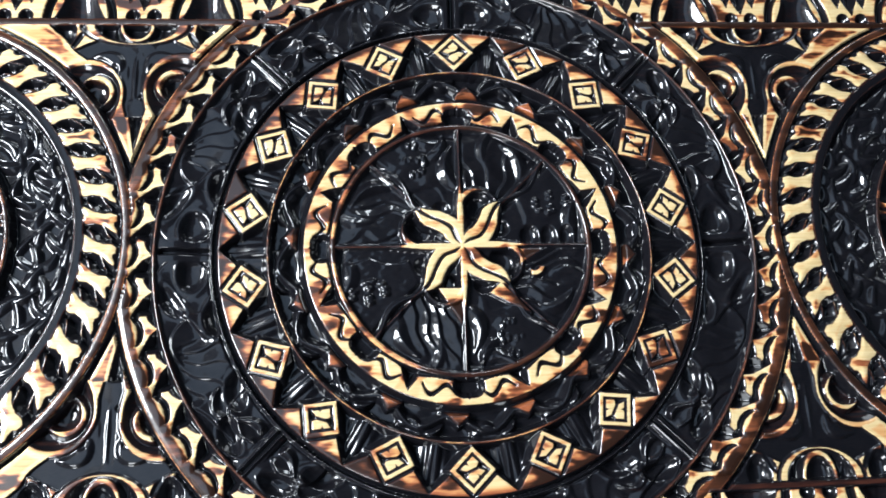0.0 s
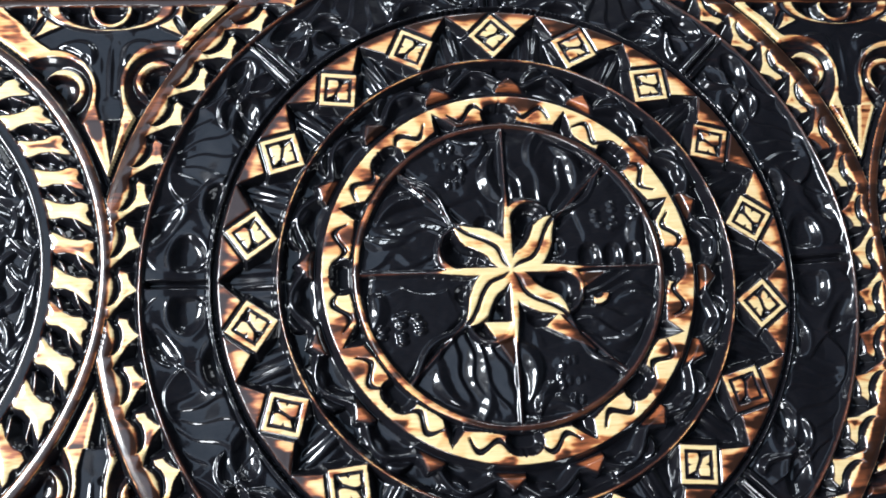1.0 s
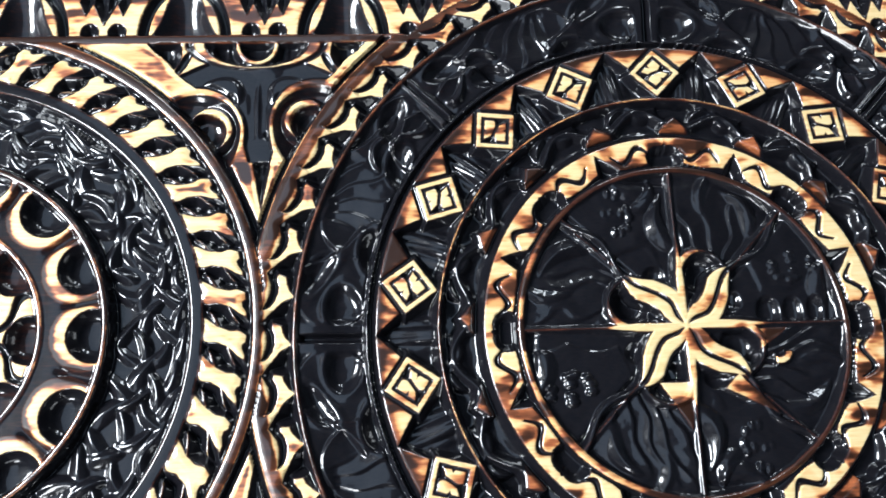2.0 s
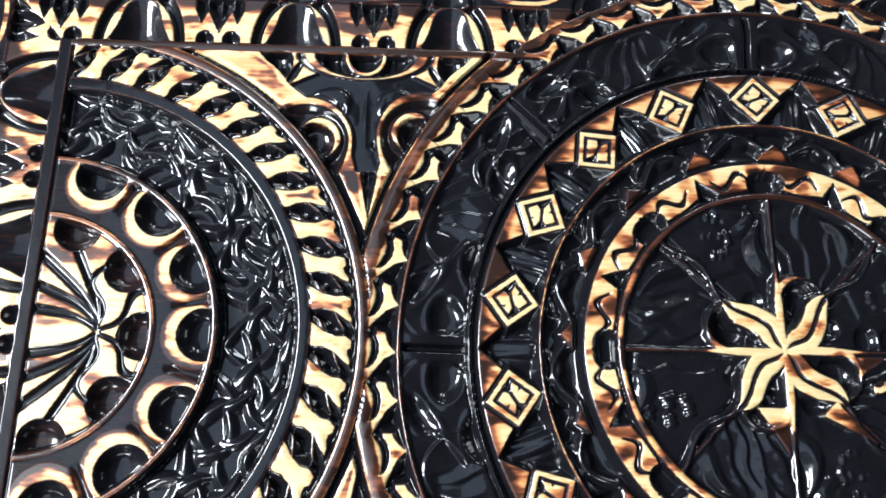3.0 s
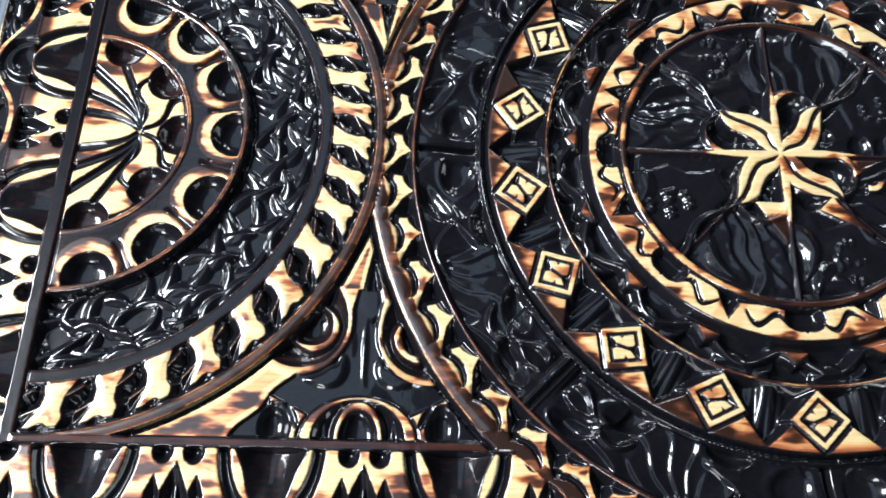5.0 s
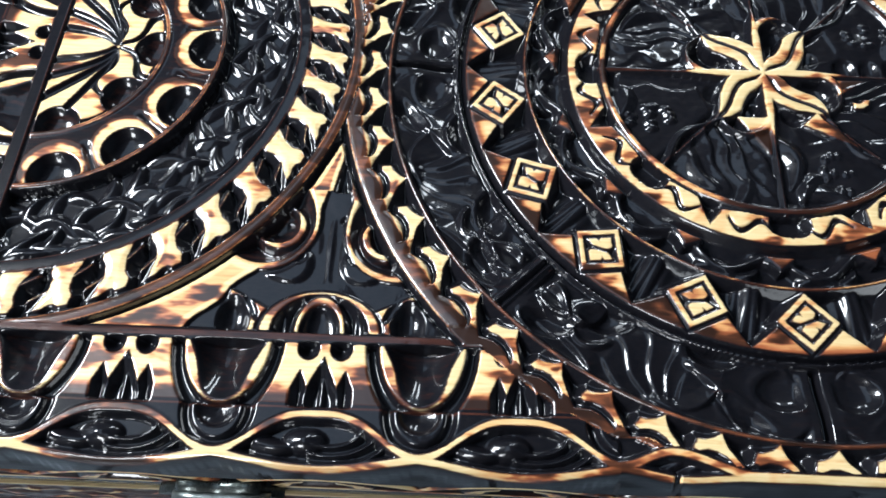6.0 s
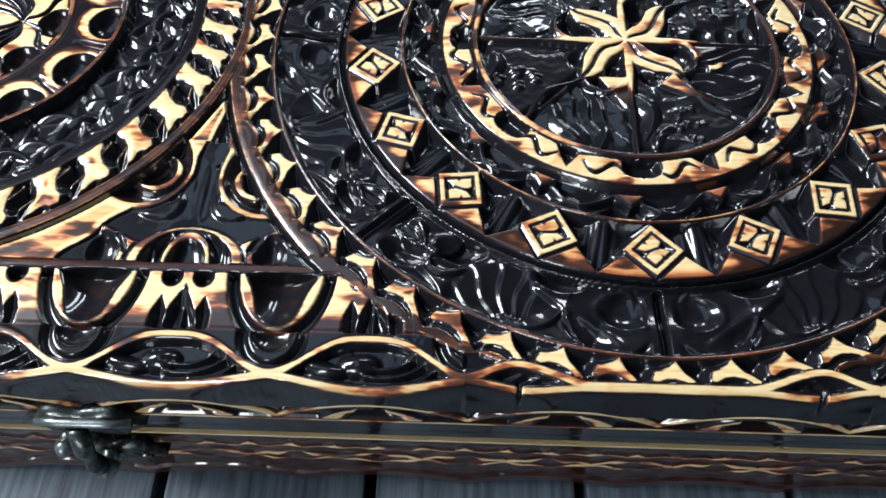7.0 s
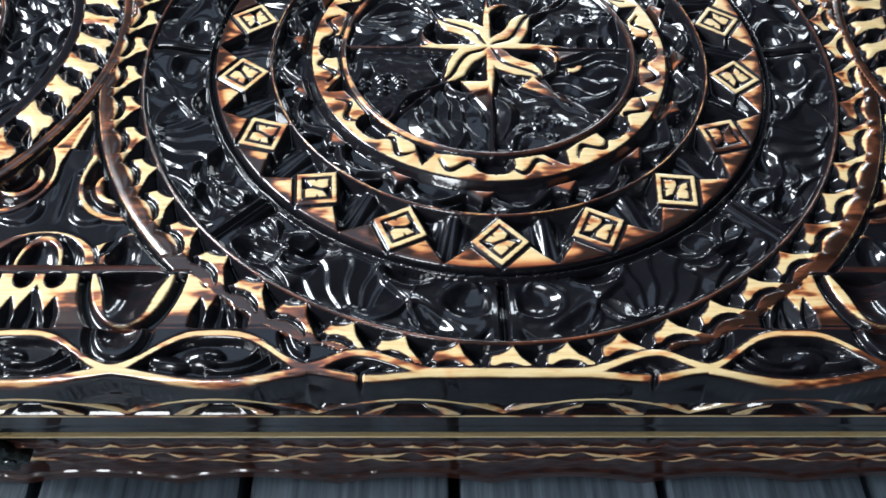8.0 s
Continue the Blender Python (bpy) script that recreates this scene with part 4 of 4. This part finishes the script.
# ---- carved box ----
X1, YN, YS = 246.2 + EDGE, RAIL_N + 1.7 + EDGE, RAIL_S - 1.7 - EDGE
box = tagged(new("carved_box"), "carved wooden box in gloss black and gold lacquer on planks", "box")


def board(name, z0, z1, inset, label):
    bm = bmesh.new()
    boxed(bm, (-X1 + inset) / 1000, (X1 - inset) / 1000, (YS + inset) / 1000, (YN - inset) / 1000, z0, z1, 0.001)
    return part(name, bm, DARK_GAP, box, label)


lid = board("lid", -0.0372, -0.0125, 3.6, "carved lid with medallions")
base = board("base", -0.0745, -0.0392, 3.6, "carved lower half with wavy foot")


def sanded_lip():
    """Pale sanded strip along the front upper edge of the lower half."""
    bm = bmesh.new()
    boxed(bm, (-X1 + 2) / 1000, (X1 - 2) / 1000, (YS + 0.7) / 1000, (YS + 5) / 1000, -0.0399, -0.0391, 0.0003)
    ob = part("sanded_lip", bm, WOOD, base, "pale sanded wooden strip")
    ob.data.attributes.new("sanded", "FLOAT", "POINT").data.foreach_set("value", [2.0] * len(ob.data.vertices))
    ob.data.attributes.new("scorch", "FLOAT", "POINT").data.foreach_set("value", [-0.8] * len(ob.data.vertices))


sanded_lip()


def build_top():
    xs = np.concatenate([np.arange(-X1, 140, GRID), np.arange(140, 235, GRID * 1.4), np.arange(235, X1, GRID * 2.5), [X1]])
    ys = np.concatenate([np.arange(YS, YN, GRID), [YN]])
    X, Y = np.meshgrid(xs, ys)
    (H, P, S, L), d = carve(X.ravel(), Y.ravel())
    H = soften(H.reshape(X.shape), 1)
    dy, dx = np.gradient(H, ys, xs)
    normals = facing(dx, dy, (0, 1, 2), 1.0)
    H = H.ravel()
    ny, nx = X.shape
    i = np.arange((ny - 1) * nx).reshape(ny - 1, nx)[:, :-1].ravel()
    quads = np.stack([i, i + 1, i + 1 + nx, i + nx], 1)
    n = L[i].astype(int)
    side = np.where(X.ravel()[i] > 0, 1, 0)
    mirrored = (n >= 200)
    key = n * 2 + np.where(mirrored, side, 0)
    co = np.stack([X.ravel(), Y.ravel(), H], 1) / 1000
    order = np.argsort(key, kind="stable")
    cuts = np.flatnonzero(np.diff(key[order])) + 1
    for group in np.split(order, cuts):
        name, label = piece_name(int(n[group[0]]))
        sheet(name, co, quads[group], (P, S), normals, lid, label, (2, -0.0128))


def side_relief(s, z, front):
    """Side of the box: outward height and sanded depth; s along it, z in millimetres."""
    u = wrap(s - PITCH / 2, PITCH)
    us = wrap(s, PITCH)
    H, P, S = np.full_like(s, 0.0), np.full_like(s, -3.0), np.full_like(s, 0.3)
    up = z > -38
    zl = z - 6.0
    # lid side: arches over scallops
    arch = zl + 16.2 + 9.5 * (u / 27.5) ** 2
    pal = 1.35 - np.abs(arch) * 0.9
    inner = zl + 18.6 + 8.6 * (u / 15.0) ** 2
    cres = np.minimum(-inner, 2.9 - np.abs(inner + 2.9 - 1.2 * np.abs(u) / 15)) * 0.9
    cres = np.where((np.abs(u) < 17) & (np.abs(u) > 4) & (zl > -27), cres, -3)
    hol = zl + 21.5 + 6 * (u / 13.0) ** 2
    low = zl + 28.2
    line = 0.8 - np.abs(low)
    sc = 1.0 - np.abs(zl + 30.0 + 1.8 * np.abs(np.cos(s * math.pi / 14.0)))
    h = -1.6 + np.maximum(np.maximum(ridge(arch, 1.5, 2.2), ridge(low, 1.3, 2.0)), np.where(cres > -1, 1.8 + np.clip(cres, -1, 0) * 1.8, 0))
    h = np.where((hol < 0) & (zl > -26), h - 1.5, h) + 0.5 * np.sin(us * 0.8 + zl * 0.5) * (arch > 1)
    p = np.maximum(np.maximum(pal, cres), np.maximum(line, np.where(zl < -28, sc * 0.7, -3)))
    H, P = np.where(up, h, H), np.where(up, np.maximum((p - 0.2) * 1.7, -0.14), P)
    S = np.where(up, np.where(p > 0.2, 0.10, 0.6), S)
    H = np.where((z < -33) & up, -1.4, H)
    P = np.where((z < -33.2) & up, -3, P)
    # lower half: scallops, line, eyes, wavy foot
    dn = ~up
    peak = np.maximum(0, 1 - np.abs(wrap(s, PITCH / 4)) / 3.2)
    crown = 0.40 + 0.7 * peak - np.abs(z + 47.8 - 1.3 * peak)
    # tapered strokes that cross like two waves
    bend = 3.6 * np.cos(2 * math.pi * s / PITCH)
    w, w2 = z + 56.5 - bend, z + 56.5 + bend
    taper = 0.25 + 0.95 * np.abs(np.sin(2 * math.pi * s / PITCH)) ** 1.5
    f1, f2 = taper - np.abs(w), taper - np.abs(w2)
    fish = 1.5 - np.abs(np.abs(wrap(s, PITCH / 2)) - 5.5) * 0.42 - np.abs(z + 52.5 + 0.35 * np.abs(wrap(s, PITCH / 2)))
    p = np.maximum(np.maximum(crown, fish), np.maximum(f1, f2))
    h = -1.3 + np.clip(p + 0.8, 0, 1.2) * 0.95 + 0.22 * np.sin(s * 0.55 + 0.8 * np.sin(z * 0.5))
    H, P, S = np.where(dn, h, H), np.where(dn, np.maximum(p * 1.4, 0.05), P), np.where(dn, np.where(p > 0.02, 0.26, 0.80), S)
    foot = foot_line(s)
    lip = 0.5 - np.abs(z - foot - 0.6)
    P = np.where(dn, np.maximum(P, lip), P)
    H = np.where(dn & (z < foot + 5), np.maximum(H, -0.3), H)
    H = np.where((z > -43.5) & dn, -1.2, H)
    P = np.where((z > -43.5) & dn, -3, P)
    return H, P, S


def foot_line(s):
    return -81.0 + 7.0 * np.abs(np.cos(math.pi * s / PITCH + math.pi / 2)) ** 0.9


def build_side(axis, sign, ds, dz):
    """axis 1: front and back; axis 0: the ends."""
    a0, a1 = (-X1, X1) if axis == 1 else (YS, YN)
    ss = np.concatenate([np.arange(a0, a1, ds), [a1]])
    off = (-np.abs(ss) + 164.5) if axis == 1 else ss - 31.5
    for lo, hi, owner, name in ((-37.2, -7.6, lid, "lid_side"), (-81.0, -39.2, base, "base_side")):
        t = np.linspace(0, 1, int((hi - lo) / dz))
        U, T = np.meshgrid(ss, t)
        O = np.broadcast_to(off, U.shape)
        bottom = foot_line(O) if owner is base else np.full_like(U, lo)
        Z = bottom + (hi - bottom) * T
        H, P, S = side_relief(O.ravel(), Z.ravel(), axis == 1)
        H = soften(H.reshape(U.shape), 2)
        slope_z, slope_u = np.gradient(H)
        slope_u = slope_u / ds
        slope_z = slope_z / np.gradient(Z, axis=0)
        normals = facing(slope_u, slope_z, (0, 2, 1) if axis == 1 else (1, 2, 0), 1.0)
        normals[:, axis] *= sign
        H = H.ravel()
        wall = (YN if sign > 0 else -YS) if axis == 1 else X1
        out = sign * (wall - 0.2 + H)
        ny, nx = U.shape
        i = np.arange((ny - 1) * nx).reshape(ny - 1, nx)[:, :-1].ravel()
        quads = np.stack([i, i + 1, i + 1 + nx, i + nx], 1)
        if (axis == 1) == (sign > 0):
            quads = quads[:, ::-1]
        co = np.stack([U.ravel(), out, Z.ravel()] if axis == 1 else [out, U.ravel(), Z.ravel()], 1) / 1000
        # one panel per repeat of the pattern
        k = np.round((U.ravel()[i] if axis == 0 else np.abs(U.ravel()[i])) / PITCH * (1 if axis == 0 else np.sign(U.ravel()[i] + 0.01))).astype(int)
        for g in np.unique(k):
            inner = sign * (wall - 5.0) / 1000
            sheet(name, co, quads[k == g], (P, S), normals, owner, "carved side panel with pale arches" if owner is lid else "carved side panel with wavy foot", (axis, inner))


# ---- latch ----
def dome(bm, x, y, z, r, h, seg=14):
    """A domed screw head facing the front."""
    rings = [[bm.verts.new((x + r * math.cos(a) * math.cos(q), y - h * math.sin(q), z + r * math.sin(a) * math.cos(q)))
              for a in [2 * math.pi * j / seg for j in range(seg)]] for q in (0.0, 0.4, 0.8, 1.2)]
    for lo, hi in zip(rings, rings[1:]):
        for j in range(seg):
            bm.faces.new((lo[j], lo[(j + 1) % seg], hi[(j + 1) % seg], hi[j]))
    bm.faces.new(rings[-1])
    bm.faces.new(rings[0][::-1])


def outline_plate(bm, pts, y0, y1):
    front = [bm.verts.new((x, y0, z)) for x, z in pts]
    back = [bm.verts.new((x, y1, z)) for x, z in pts]
    bm.faces.new(front)
    bm.faces.new(back[::-1])
    for j in range(len(pts)):
        k = (j + 1) % len(pts)
        bm.faces.new((front[j], back[j], back[k], front[k]))
    bmesh.ops.recalc_face_normals(bm, faces=bm.faces)
    sharp = [e for e in bm.edges if abs(e.verts[0].co.y - e.verts[1].co.y) < 1e-6 and e.verts[0].co.y == y0]
    bmesh.ops.bevel(bm, geom=sharp, offset=0.0006, segments=2, affect="EDGES")


def tube(bm, pts, r, seg=10):
    rows = []
    for i, p in enumerate(pts):
        a, b = Vector(pts[max(i - 1, 0)]), Vector(pts[min(i + 1, len(pts) - 1)])
        q = (b - a).to_track_quat("Z", "Y")
        rows.append([bm.verts.new(Vector(p) + q @ Vector((r * math.cos(2 * math.pi * j / seg), r * math.sin(2 * math.pi * j / seg), 0))) for j in range(seg)])
    for lo, hi in zip(rows, rows[1:]):
        for j in range(seg):
            bm.faces.new((lo[j], lo[(j + 1) % seg], hi[(j + 1) % seg], hi[j]))
    bm.faces.new(rows[0][::-1])
    bm.faces.new(rows[-1])


def latch():
    fy = YS / 1000
    body = bmesh.new()
    cx = -0.1660

    def lobed(w, h, zc, waist):
        pts = []
        for j in range(40):
            a = 2 * math.pi * j / 40
            k = 1 - waist * math.cos(2 * a) ** 2 * abs(math.sin(a)) + 0.10 * math.cos(6 * a)
            pts.append((cx + w * math.cos(a) * k, zc + h * math.sin(a) * k))
        return pts

    outline_plate(body, lobed(0.0165, 0.0085, -0.0235, 0.25), fy - 0.0030, fy + 0.0015)
    plate = part("latch", body, BRASS, box, "antique bronze hook latch", True)
    bm = bmesh.new()
    outline_plate(bm, lobed(0.0150, 0.0090, -0.0505, 0.25), fy - 0.0028, fy + 0.0015)
    part("keeper_plate", bm, BRASS, plate, "", True)
    for dx, z in ((-0.0115, -0.0225), (0.0115, -0.0225), (-0.0100, -0.0500), (0.0100, -0.0500)):
        bm = bmesh.new()
        dome(bm, cx + dx, fy - 0.0028, z, 0.0024, 0.0016)
        part("screw_head", bm, BRASS, plate, "", True)
    bm = bmesh.new()
    tube(bm, [(cx - 0.0125, fy - 0.0036, -0.0200), (cx - 0.006, fy - 0.0042, -0.0194), (cx + 0.006, fy - 0.0042, -0.0194), (cx + 0.0150, fy - 0.0036, -0.0200)], 0.0015)
    part("hinge_pin", bm, PEWTER, plate, "worn grey bronze pin", True)
    bm = bmesh.new()
    tube(bm, [(cx - 0.001, fy - 0.0050, -0.0215), (cx - 0.001, fy - 0.0085, -0.030), (cx - 0.001, fy - 0.0092, -0.040), (cx - 0.002, fy - 0.0080, -0.047)], 0.0030)
    part("hook", bm, BRASS, plate, "", True)
    bm = bmesh.new()
    dome(bm, cx - 0.001, fy - 0.0060, -0.0485, 0.0038, 0.0058, 18)
    tube(bm, [(cx - 0.001, fy + 0.0, -0.0485), (cx - 0.001, fy - 0.0065, -0.0485)], 0.0026)
    part("knob", bm, PEWTER, plate, "rounded bronze knob", True)
    bm = bmesh.new()
    dome(bm, cx - 0.0085, fy - 0.0058, -0.0330, 0.0030, 0.0040, 16)
    tube(bm, [(cx - 0.0085, fy, -0.0330), (cx - 0.0085, fy - 0.006, -0.0330)], 0.0020)
    part("stud", bm, PEWTER, plate, "", True)


latch()
GRID = 0.38
build_side(1, -1, 0.5, 0.4)
build_side(1, 1, 2.0, 1.5)
build_side(0, -1, 2.0, 1.5)
build_side(0, 1, 2.0, 1.5)
build_top()
